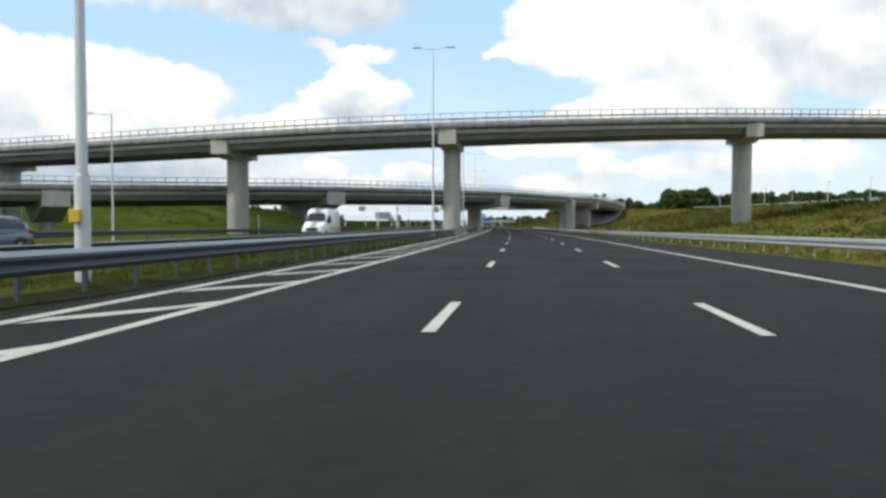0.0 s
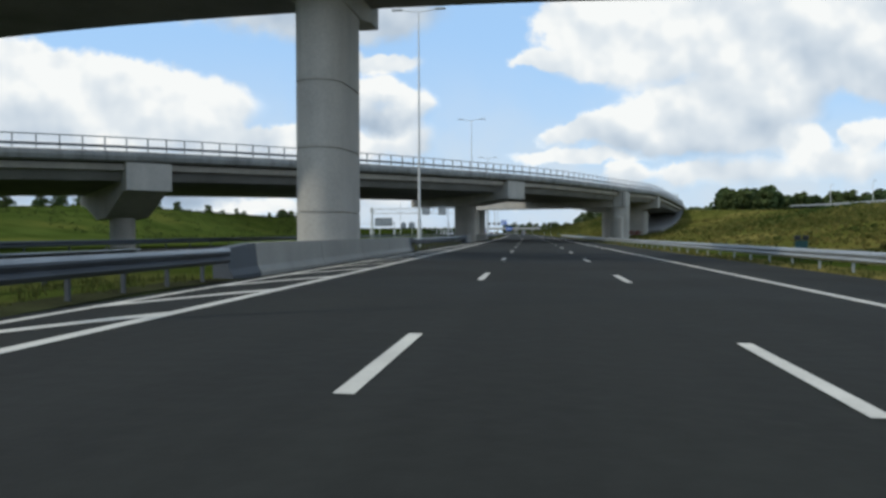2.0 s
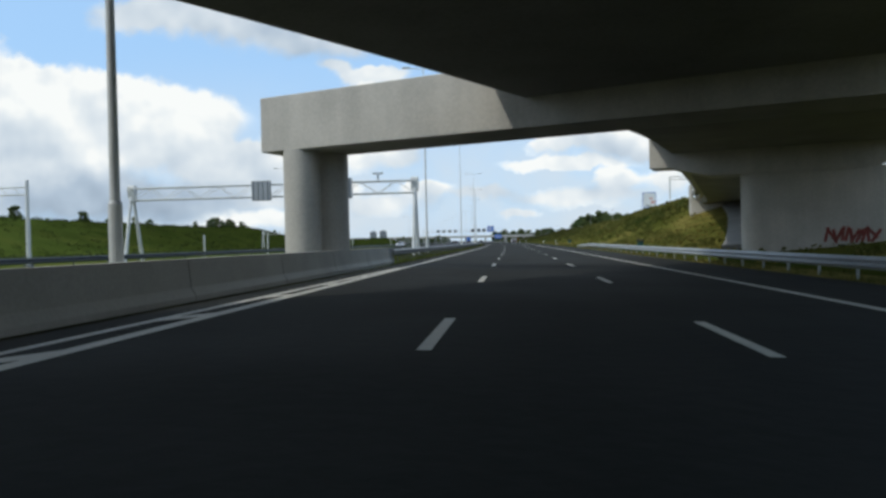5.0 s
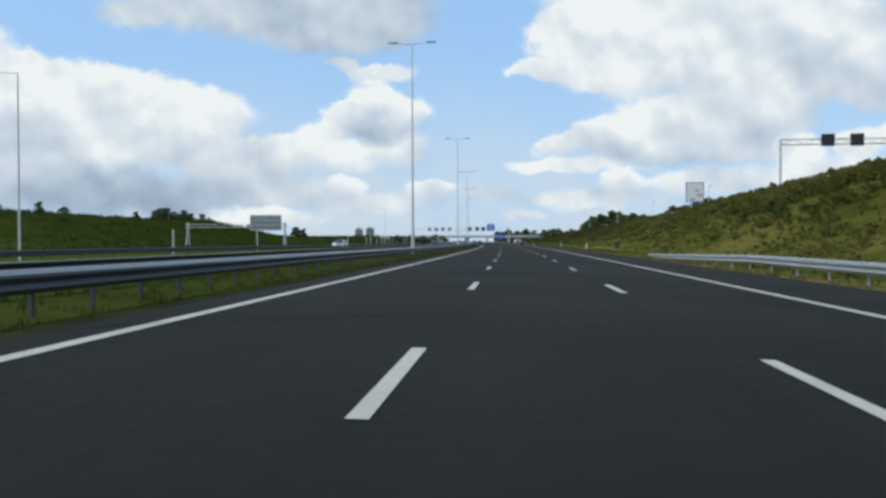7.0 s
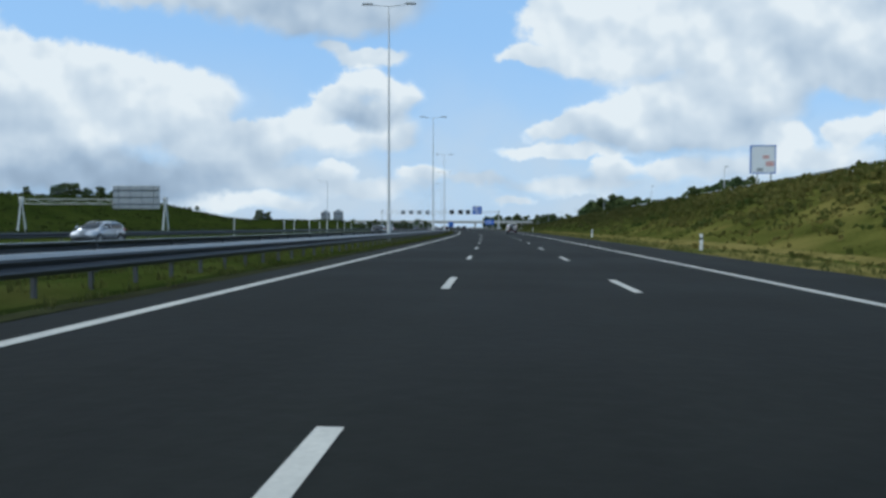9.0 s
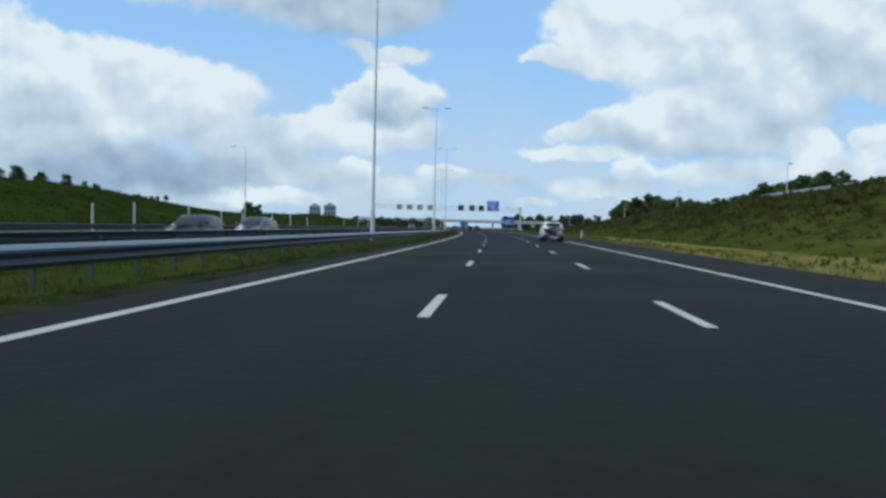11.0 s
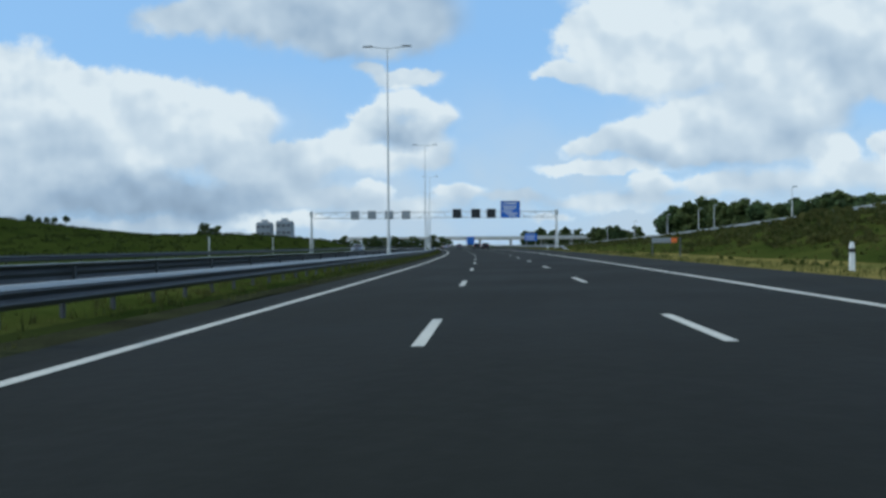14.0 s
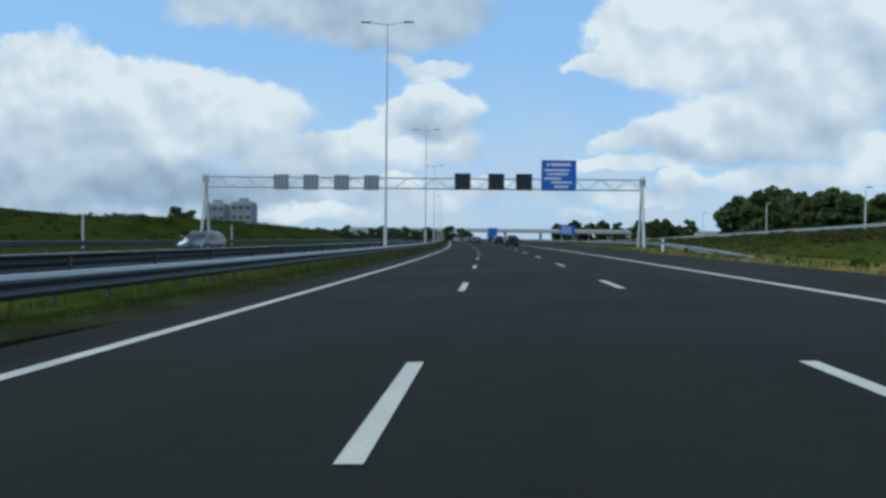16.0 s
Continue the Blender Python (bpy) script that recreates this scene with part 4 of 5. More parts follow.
def sign_box(parent, s, n, z, w, h, front, label, back=False, name="matrix_sign", thick=0.35):
    """A box on the truss whose face looks back along the road, or away from it."""
    m = road_frame(s, n, z, 0, False)
    ob = part(name, box((-w / 2, -thick, -h / 2), (w / 2, 0, h / 2), 0.05), SIGN_BACK if back else front, parent, label)
    ob.matrix_local = m
    y = -thick - 0.004
    if back:
        for k in range(4):
            x = -w / 2 + w * (k + 0.5) / 4
            r = part("stiffener", box((x - 0.03, y - 0.04, -h / 2 + 0.05), (x + 0.03, y, h / 2 - 0.05)), STEEL, ob)
        for z in (-0.3, 0.0, 0.3) if h > 2 else ():
            part("stiffener", box((-w / 2 + 0.05, y - 0.09, z * h - 0.07), (w / 2 - 0.05, y - 0.045, z * h + 0.07)), STEEL, ob)
    else:
        part("rim", sweep([[Vector((x * (w / 2 - o), yy, zz * (h / 2 - o))) for x, zz in ((-1, -1), (1, -1), (1, 1), (-1, 1))] for o, yy in ((0.02, -thick), (0.02, y - 0.05), (0.09, y - 0.05), (0.09, -thick))], caps=False), TRIM, ob)
    return ob


def big_gantry():
    root = tagged(empty("sign_gantry", Matrix.Identity(4)), "pale steel lattice gantry with matrix signs and a blue sign", "gantry")
    s = 594.5
    a, b = local(s, -32.1), local(s, 19.1)
    along = Vector((-math.sin(heading(s)), math.cos(heading(s)), 0))
    truss(root, a, b, 6.95, 8.15, 0.9)
    for at in (a, b):
        a_frame(root, at, along, 8.3, 1.5)
    for n in (-22.9, -19.4, -15.8, -12.3):
        sign_box(root, s - 0.5, n, 7.55, 1.75, 1.75, None, "grey back of a matrix sign", True)
    for n in (-1.7, 2.2, 5.4):
        sign_box(root, s - 0.5, n, 7.75, 1.85, 1.9, SIGN_DARK, "black unlit matrix sign")
    sg = sign_box(root, s - 0.5, 9.4, 8.55, 4.0, 3.5, SIGN_BLUE, "blue direction sign with unreadable white lines", name="direction_sign", thick=0.2)
    for z, x0, x1, h in ((1.25, -0.9, 1.3, 0.3), (0.6, -1.7, 1.2, 0.22), (0.15, -1.4, 1.0, 0.2), (-0.35, -1.7, 0.3, 0.22), (-0.8, -0.9, 1.5, 0.22), (-1.3, -0.5, 1.1, 0.24)):
        part("text_bar", box((x0, -0.225, z - h / 2), (x1, -0.204, z + h / 2)), SIGN_WHITE, sg)
    for z, x in ((1.25, -1.25),):
        part("symbol", rod((x, -0.225, z), (x, -0.204, z), 0.18, sides=12), SIGN_WHITE, sg)


big_gantry()


def left_gantry():
    root = tagged(empty("sign_gantry", Matrix.Identity(4)), "pale steel lattice gantry on leaning legs over the oncoming carriageway", "gantry")
    s = 220.8
    a, b = local(s, -7.4), local(s, -33.0)
    along = Vector((-math.sin(heading(s)), math.cos(heading(s)), 0))
    truss(root, a, b, 5.45, 6.5, 0.9)
    for at in (a, b):
        a_frame(root, at, along, 6.6, 1.55)
    for n in (-13.6, -17.2, -20.8):
        sign_box(root, s - 0.5, n, 5.95, 1.7, 1.75, None, "grey back of a matrix sign", True)
    for n in (-10.6,):
        m = road_frame(s, n, 6.5, 0, False)
        mast = part("camera_mast", rod((0, 0, 0), (0, 0, 0.75), 0.06, sides=8), STEEL, root)
        mast.matrix_local = m
        for d in (-1, 1):
            part("camera", box((d * 0.28 - 0.16, -0.1, 0.62), (d * 0.28 + 0.16, 0.1, 0.78), 0.03), SIGN_BACK, mast)


left_gantry()


def ramp_gantry():
    root = tagged(empty("sign_gantry", Matrix.Identity(4)), "slim steel gantry with two black matrix signs on the embankment", "gantry")
    s = 321.0
    z0 = ground_height(s, 37.3)
    a, b = local(s, 37.3), local(s, 56.0)
    for at in (a, b):
        part("mast", rod((at.x, at.y, z0 - 0.5), (at.x, at.y, 14.6), 0.16, sides=12), PALE_STEEL, root)
    truss(root, a, b, 13.9, 14.6, 0.5)
    for n in (43.2, 46.9):
        sign_box(root, s - 0.3, n, 14.4, 1.6, 1.6, SIGN_DARK, "black unlit matrix sign")


ramp_gantry()


def back_sign():
    root = tagged(empty("sign_gantry", Matrix.Identity(4)), "large sign seen from its grey back on leaning legs", "road sign")
    s = 416.0
    along = Vector((-math.sin(heading(s)), math.cos(heading(s)), 0))
    a, b = local(s, -58.5), local(s, -86.0)
    truss(root, a, b, 5.3, 6.2, 0.7, 2.2)
    for at in (a, b):
        a_frame(root, at, along, 6.4, 1.3)
    sign_box(root, s - 0.5, -63.7, 6.55, 8.8, 4.3, None, "grey ribbed back of a large direction sign", True, "direction_sign", 0.25)


def cantilever_sign():
    s, n = 213.4, -37.7
    m = road_frame(s, n, -0.1, 0, False)
    root = tagged(empty("cantilever_sign", m), "grey cantilever mast with a matrix sign seen from behind", "road sign")
    part("mast", rod((0, 0, -0.3), (0, 0, 6.9), 0.17, 0.13, 12), PALE_STEEL, root, "pale tubular mast")
    part("foot_plate", box((-0.3, -0.3, 0.0), (0.3, 0.3, 0.12), 0.02), STEEL, root)
    for z in (5.75, 6.35):
        part("arm", rod((0, 0, z), (-5.6, 0, z), 0.06, sides=8), PALE_STEEL, root, "slim horizontal arm")
    for k in range(4):
        x = -0.6 - 1.1 * k
        part("brace", rod((x, 0, 5.75), (x - 0.55, 0, 6.35), 0.03, sides=6), PALE_STEEL, root)
    panel = part("matrix_sign", box((-5.9, -0.38, 5.35), (-3.9, -0.07, 6.8), 0.04), SIGN_BACK, root, "grey back of a matrix sign")
    for z in (5.7, 6.4):
        part("stiffener", box((-5.8, -0.43, z - 0.06), (-4.0, -0.384, z + 0.06)), STEEL, panel)


back_sign()
cantilever_sign()


def billboard():
    m = Matrix.Translation((47.2, 443.5, 0)) @ Matrix.Rotation(heading(438) - 0.1, 4, "Z")
    root = tagged(empty("billboard", m), "square pale billboard with a faded print on two posts", "billboard")
    part("panel", box((-2.9, -0.15, 12.8), (2.2, 0.15, 18.7), 0.04), SIGN_WHITE, root)
    part("frame", sweep([[Vector((-0.35 + x * (2.6 - o), yy, 15.75 + zz * (3.0 - o))) for x, zz in ((-1, -1), (1, -1), (1, 1), (-1, 1))] for o, yy in ((0, -0.2), (0.18, -0.2), (0.18, 0.2), (0, 0.2), (0, -0.2))], caps=False), BLUE_PAINT, root, "blue edging")
    part("print_patch", box((0.2, -0.17, 14.3), (1.9, -0.155, 15.3)), PINK, root, "faded red print")
    part("print_patch", box((-1.6, -0.17, 13.2), (-0.3, -0.155, 13.9)), SIGN_BACK, root, "grey print")
    part("print_patch", box((-0.4, -0.17, 15.9), (0.9, -0.155, 16.6)), PINK, root, "faded red print")
    for x in (-1.4, 1.4):
        part("post", rod((x, 0.2, 3.0), (x, 0.2, 13.0), 0.2, sides=12), PALE_STEEL, root)


billboard()


def far_sign():
    m = Matrix.Translation((-30.0, 814, 0)) @ Matrix.Rotation(0.2, 4, "Z")
    root = tagged(empty("road_sign", m), "distant blue direction sign on two posts beside the motorway", "road sign")
    part("panel", box((-3.2, -0.15, 3.2), (3.2, 0.1, 7.0), 0.05), SIGN_BLUE, root)
    for z in (6.2, 5.4, 4.6, 3.9):
        part("text_bar", box((-2.5, -0.18, z - 0.14), (1.8, -0.155, z + 0.14)), SIGN_WHITE, root)
    for x in (-2.4, 2.4):
        part("post", rod((x, 0.3, -0.5), (x, 0.3, 6.8), 0.14), PALE_STEEL, root)


far_sign()


def roadside_pieces():
    for s in (326.4, 366.0, 442.0, 471.0, 560.0):
        root = tagged(empty("marker_post", road_frame(s, 12.3, -0.1)), "short white plastic marker post with a dark band", "marker post", "white marker posts")
        part("body", sweep([[Vector((x * w, y * w, z)) for x, y in ((-1, -0.7), (1, -0.7), (1, 0.7), (-1, 0.7))] for z, w in ((-0.2, 0.075), (0.85, 0.065), (0.95, 0.04))]), SIGN_WHITE, root)
        part("band", box((-0.074, -0.056, 0.62), (0.074, 0.056, 0.74)), TRIM, root)
    for s in (101.0, 231.0, 306.0):
        root = tagged(empty("distance_sign", road_frame(s, 13.4, -0.1)), "small teal distance plate with two dark lamps on a post", "road sign", "distance plates")
        part("post", rod((0, 0.04, -0.3), (0, 0.04, 1.1), 0.035), STEEL, root)
        part("plate", box((-0.28, -0.02, 0.55), (0.28, 0.02, 1.0), 0.01), TEAL, root)
        for x in (-0.18, 0.18):
            part("lamp_box", box((x - 0.13, -0.06, 1.02), (x + 0.13, 0.06, 1.24), 0.03), SIGN_DARK, root)
    root = tagged(empty("info_board", road_frame(497, 13.2, -0.1)), "low teal and grey board with an orange end on two posts", "road sign")
    for x in (-0.95, 0.95):
        part("post", rod((x, 0.05, -0.3), (x, 0.05, 1.35), 0.05), STEEL, root)
    part("board", box((-1.0, -0.03, 0.95), (0.3, 0.02, 1.3), 0.01), WALL_GREY, root)
    part("end_panel", box((0.32, -0.035, 0.96), (0.7, 0.02, 1.29), 0.01), ORANGE, root, "orange end panel")


roadside_pieces()


# ---- vehicles ----
def loft(rows):
    """Rows of (y, [(x, z), ...]) for the right half, from the bottom middle to the top middle; mirrored."""
    rings = []
    for y, half in rows:
        ring = [Vector((x, y, z)) for x, z in half] + [Vector((-x, y, z)) for x, z in reversed(half)]
        rings.append(ring)
    return sweep(rings)


CABIN = dict(
    suv=[(-2.17, 0.80, 0.70, 1.06, 1.16), (-2.08, 0.84, 0.68, 1.08, 1.34), (-1.96, 0.86, 0.66, 1.09, 1.50), (-1.78, 0.875, 0.66, 1.10, 1.62), (-1.3, 0.885, 0.67, 1.11, 1.68), (-0.5, 0.89, 0.68, 1.10, 1.70), (0.3, 0.89, 0.66, 1.09, 1.66), (0.62, 0.88, 0.64, 1.08, 1.56), (1.0, 0.86, 0.66, 1.06, 1.30), (1.38, 0.80, 0.76, 1.03, 1.07)],
    hatch=[(-1.98, 0.76, 0.74, 0.9, 0.95), (-1.8, 0.8, 0.66, 0.92, 1.3), (-1.4, 0.82, 0.62, 0.92, 1.44), (-0.6, 0.84, 0.62, 0.92, 1.49), (0.2, 0.84, 0.6, 0.91, 1.46), (0.7, 0.82, 0.58, 0.9, 1.25), (1.2, 0.78, 0.7, 0.89, 0.93)],
)
BODY = dict(
    suv=[(-2.27, 0.62, 0.48, 0.96), (-2.22, 0.80, 0.42, 1.06), (-2.08, 0.88, 0.36, 1.10), (-1.7, 0.915, 0.31, 1.12), (-1.0, 0.92, 0.29, 1.12), (0.0, 0.92, 0.29, 1.10), (1.0, 0.915, 0.29, 1.07), (1.6, 0.90, 0.30, 1.02), (2.0, 0.84, 0.33, 0.94), (2.2, 0.72, 0.38, 0.82), (2.28, 0.56, 0.46, 0.70)],
    hatch=[(-2.08, 0.62, 0.42, 0.86), (-2.0, 0.8, 0.34, 0.92), (-1.6, 0.86, 0.28, 0.94), (0.0, 0.87, 0.26, 0.92), (1.1, 0.86, 0.26, 0.9), (1.65, 0.83, 0.28, 0.82), (2.0, 0.7, 0.34, 0.68)],
)


def wheel(parent, x, y, r, w):
    out = 1 if x > 0 else -1
    bm = bmesh.new()
    rings = []
    for dx, rr in ((-w / 2, r * 0.68), (-w / 2, r * 0.93), (-w * 0.36, r), (w * 0.36, r), (w / 2, r * 0.93), (w / 2, r * 0.68)):
        rings.append([Vector((x + dx, y + rr * math.cos(a), r + rr * math.sin(a))) for a in np.linspace(0, 2 * math.pi, 28, endpoint=False)])
    sweep(rings, bm=bm)
    tyre = part("wheel", bm, RUBBER, parent, "black tyre on a silver alloy rim")
    f = x + out * w * 0.5
    bm = bmesh.new()
    add_rod(bm, (f - out * 0.03, y, r), (f + out * 0.006, y, r), r * 0.2, sides=12)
    for k in range(10):
        a = k * math.pi / 5
        add_rod(bm, (f - out * 0.01, y + 0.12 * r * math.cos(a), r + 0.12 * r * math.sin(a)), (f, y + 0.64 * r * math.cos(a), r + 0.64 * r * math.sin(a)), 0.022, sides=6)
    rings = []
    for dx, rr in ((0.0, 0.69), (0.012, 0.66), (0.0, 0.61), (-0.02, 0.61)):
        rings.append([Vector((f + out * dx, y + r * rr * math.cos(a), r + r * rr * math.sin(a))) for a in np.linspace(0, 2 * math.pi, 28, endpoint=False)])
    sweep(rings, caps=False, bm=bm)
    part("rim", bm, ALLOY, tyre)


def car(name, m, paint, label, kind="suv", wheels=(-1.33, 1.37), r=0.36, group="cars"):
    root = tagged(empty(name, m), label, "car", group)
    rows = []
    for y, w, z0, z1 in BODY[kind]:
        h = z1 - z0
        rows.append((y, [(0.0, z0), (w * 0.82, z0), (w * 0.97, z0 + 0.12 * h), (w, z0 + 0.4 * h), (w * 0.995, z0 + 0.7 * h), (w * 0.95, z0 + 0.92 * h), (w * 0.86, z1), (0.0, z1 + 0.015)]))
    part("body", loft(rows), paint, root, smooth=True)
    rows = []
    for y, wb, wt, zb, zt in CABIN[kind]:
        rows.append((y, [(0.0, zb - 0.2), (wb, zb - 0.18), (wb, zb - 0.03), (wb * 0.55 + wt * 0.45 + 0.02, zb + 0.5 * (zt - zb)), (wt + 0.02, zb + 0.88 * (zt - zb)), (wt * 0.86, zt - 0.01), (0.0, zt)]))
    part("roof", loft(rows), paint, root, smooth=True)
    cab = CABIN[kind]
    col = lambda i: [c[i] for c in cab]  # noqa: E731
    at = lambda y, i: float(np.interp(y, col(0), col(i)))  # noqa: E731
    for sgn in (-1, 1):
        for y0, y1 in ((cab[1][0] + 0.22, -0.72), (-0.66, 0.22), (0.28, cab[-2][0] - 0.05)) if kind == "suv" else ((cab[1][0] + 0.2, -0.2), (-0.14, cab[-2][0])):
            rows = []
            for y in np.linspace(y0, y1, 7):
                wb, wt, zb, zt = (at(y, i) for i in (1, 2, 3, 4))
                ring = []
                for f in (0.12, 0.35, 0.55, 0.78):
                    z = zb + f * (zt - zb)
                    x = (wb + (wb * 0.55 + wt * 0.45 + 0.02 - wb) * f / 0.5) if f <= 0.5 else (wb * 0.55 + wt * 0.45 + 0.02) + (wt - wb * 0.55 - wt * 0.45) * (f - 0.5) / 0.38
                    ring.append(Vector((sgn * (x + 0.012), y, z)))
                rows.append(ring)
            part("side_window", sweep(rows, closed=False), GLASS, root, "dark tinted side window")
    for nm, ends, d in (("rear_window", cab[:5], -1), ("windscreen", cab[-1:-5:-1], 1)):
        zs, ys = [c[4] for c in ends], [c[0] for c in ends]
        z0, z1 = zs[0] + (0.09 if d < 0 else 0.03), zs[-1] - (0.1 if d < 0 else 0.05)
        rows = []
        for f in np.linspace(0, 1, 9):
            z = z0 + (z1 - z0) * f
            y = float(np.interp(z, zs, ys))
            w = at(y, 2) * (0.97 if d < 0 else 0.92) * (1 - 0.22 * abs(2 * f - 1) ** 5)
            rows.append([Vector((x * w, y + d * (0.03 - 0.05 * abs(x) ** 2.5), z + 0.012)) for x in np.linspace(-1, 1, 9)])
        part(nm, sweep(rows, closed=False), GLASS, root, "dark glass", smooth=True)
    y_r, y_f = BODY[kind][0][0], BODY[kind][-1][0]
    zl = BODY[kind][1][3]
    for sgn in (-1, 1):
        if kind == "suv":
            lens = [(0.925, -1.9, 1.08, 0.015), (0.905, -2.06, 1.065, 0.05), (0.80, -2.235, 1.05, 0.06), (0.66, -2.28, 1.045, 0.05), (0.55, -2.29, 1.045, 0.03)]
            part("tail_lamp", sweep([[Vector((sgn * (x - dx), y + dy, z + h * k)) for dx, dy, k in ((0, 0, -1), (0, 0, 1), (0.08, 0.08, 1), (0.08, 0.08, -1))] for x, y, z, h in lens]), RED_LENS, root, "red tail lamp wrapped round the corner")
        else:
            part("tail_lamp", box((sgn * 0.69 - 0.17, y_r + 0.01, zl - 0.06), (sgn * 0.69 + 0.17, y_r + 0.3, zl + 0.07), 0.05), RED_LENS, root, "red tail lamp")
        part("headlamp", box((sgn * 0.62 - 0.14, y_f - 0.24, zl - 0.42), (sgn * 0.62 + 0.14, y_f - 0.04, zl - 0.27), 0.03), CLEAR_LENS, root, "clear headlamp")
        part("mirror", box((sgn * 0.98 - 0.1, 0.72, 1.0), (sgn * 0.98 + 0.1, 0.86, 1.16), 0.04), TRIM if kind == "suv" else paint, root, "black door mirror")
        part("sill", box((sgn * 0.90 - 0.035, wheels[0] + 0.44, 0.25), (sgn * 0.90 + 0.035, wheels[1] - 0.44, 0.40), 0.015), TRIM, root)
        for y in wheels:
            bm = bmesh.new()
            w = float(np.interp(y, [b[0] for b in BODY[kind]], [b[1] for b in BODY[kind]]))
            angs = np.linspace(-0.25, math.pi + 0.25, 20)
            sweep([[Vector((sgn * (w + dx), y + rr * math.cos(a), r + rr * math.sin(a))) for dx, rr in ((-0.3, r + 0.03), (0.014, r + 0.03), (0.014, r + 0.1), (-0.02, r + 0.1))] for a in angs], bm=bm)
            part("wheel_arch", bm, TRIM, root, "black arch trim")
            part("wheel_well", rod((sgn * (w - 0.3), y, r + 0.01), (sgn * (w + 0.004), y, r + 0.01), r + 0.035, sides=24), TRIM, root)
            wheel(root, sgn * (w - 0.085), y, r, 0.22)
    part("rear_bumper", box((-0.82, y_r - 0.03, 0.28), (0.82, y_r + 0.2, 0.60 if kind == "suv" else 0.50), 0.05), TRIM, root, "black lower bumper")
    part("underside", box((-0.7, y_r + 0.3, 0.2), (0.7, y_f - 0.3, 0.32)), TRIM, root)
    return root


def bicycle(m, label, frame_mat, guard_mat):
    """Rider's way along +x."""
    root = tagged(empty("bicycle", m), label, "bicycle", "bicycles on the rack")
    for x in (-0.54, 0.54):
        bm, rr, t = bmesh.new(), 0.332, 0.028
        sweep([[Vector((x + (rr + t * math.cos(b)) * math.cos(a), t * math.sin(b), 0.34 + (rr + t * math.cos(b)) * math.sin(a))) for b in np.linspace(0, 2 * math.pi, 8, endpoint=False)] for a in np.linspace(0, 2 * math.pi, 32)], caps=False, bm=bm)
        w = part("wheel", bm, RUBBER, root, "thin black bicycle wheel")
        bm = bmesh.new()
        for k in range(14):
            a = k * 2 * math.pi / 14
            add_rod(bm, (x, 0, 0.34), (x + 0.325 * math.cos(a), 0, 0.34 + 0.325 * math.sin(a)), 0.003, sides=4)
        add_rod(bm, (x, -0.05, 0.34), (x, 0.05, 0.34), 0.03)
        part("spokes", bm, STEEL, w)
        a0 = 0.15 if x < 0 else 0.7
        sweep_bm = sweep([[Vector((x + rr * math.cos(a), dy, 0.34 + rr * math.sin(a))) for rr, dy in ((0.375, -0.03), (0.385, 0.0), (0.375, 0.03))] for a in np.linspace(a0, a0 + 2.4, 16)], closed=False)
        part("mudguard", sweep_bm, guard_mat, root, "curved mudguard")
    A, B, C, D = (-0.54, 0, 0.34), (-0.06, 0, 0.30), (-0.2, 0, 0.82), (0.36, 0, 0.86)
    bm = bmesh.new()
    for p, q, rad in ((A, B, 0.022), (A, C, 0.02), (B, C, 0.028), (B, D, 0.034), (C, (0.35, 0, 0.74), 0.028), (D, (0.54, 0, 0.34), 0.026)):
        add_rod(bm, p, q, rad, sides=8)
    part("frame", bm, frame_mat, root, "dark tubular frame")
    part("seat_post", rod(C, (-0.24, 0, 1.0), 0.014), ALLOY, root)
    part("saddle", sweep([[Vector((x, y * w, z + 0.03 * (1 - abs(y)))) for y in (-1, -0.5, 0, 0.5, 1)] + [Vector((x, 0, z - 0.06))] for x, w, z in ((-0.38, 0.10, 1.03), (-0.26, 0.09, 1.02), (-0.1, 0.025, 1.02))]), TRIM, root)
    bm = bmesh.new()
    add_rod(bm, D, (0.30, 0, 1.12), 0.016)
    for d in (-1, 1):
        add_rod(bm, (0.30, 0, 1.12), (0.26, d * 0.2, 1.15), 0.012)
        add_rod(bm, (0.26, d * 0.2, 1.15), (0.08, d * 0.3, 1.13), 0.014)
    part("handlebar", bm, TRIM, root)
    part("chain_guard", sweep([[Vector((x, y, z)) for x, z in ((-0.56, 0.30), (-0.56, 0.40), (-0.1, 0.43), (0.04, 0.38), (0.04, 0.22), (-0.1, 0.18))] for y in (0.04, 0.07)]), TRIM, root, "black chain guard")
    part("pannier", box((-0.74, 0.07, 0.40), (-0.42, 0.16, 0.72), 0.03), TRIM, root, "black bag on the carrier")
    part("carrier", box((-0.76, -0.06, 0.72), (-0.36, 0.06, 0.745), 0.008), TRIM, root)
    return root


CAR_AT = road_frame(413.9, 5.75, 0.0)
car("car", CAR_AT, WHITE_CAR, "white compact off-road car with black lower trim carrying two bicycles", "suv", (-1.33, 1.37))


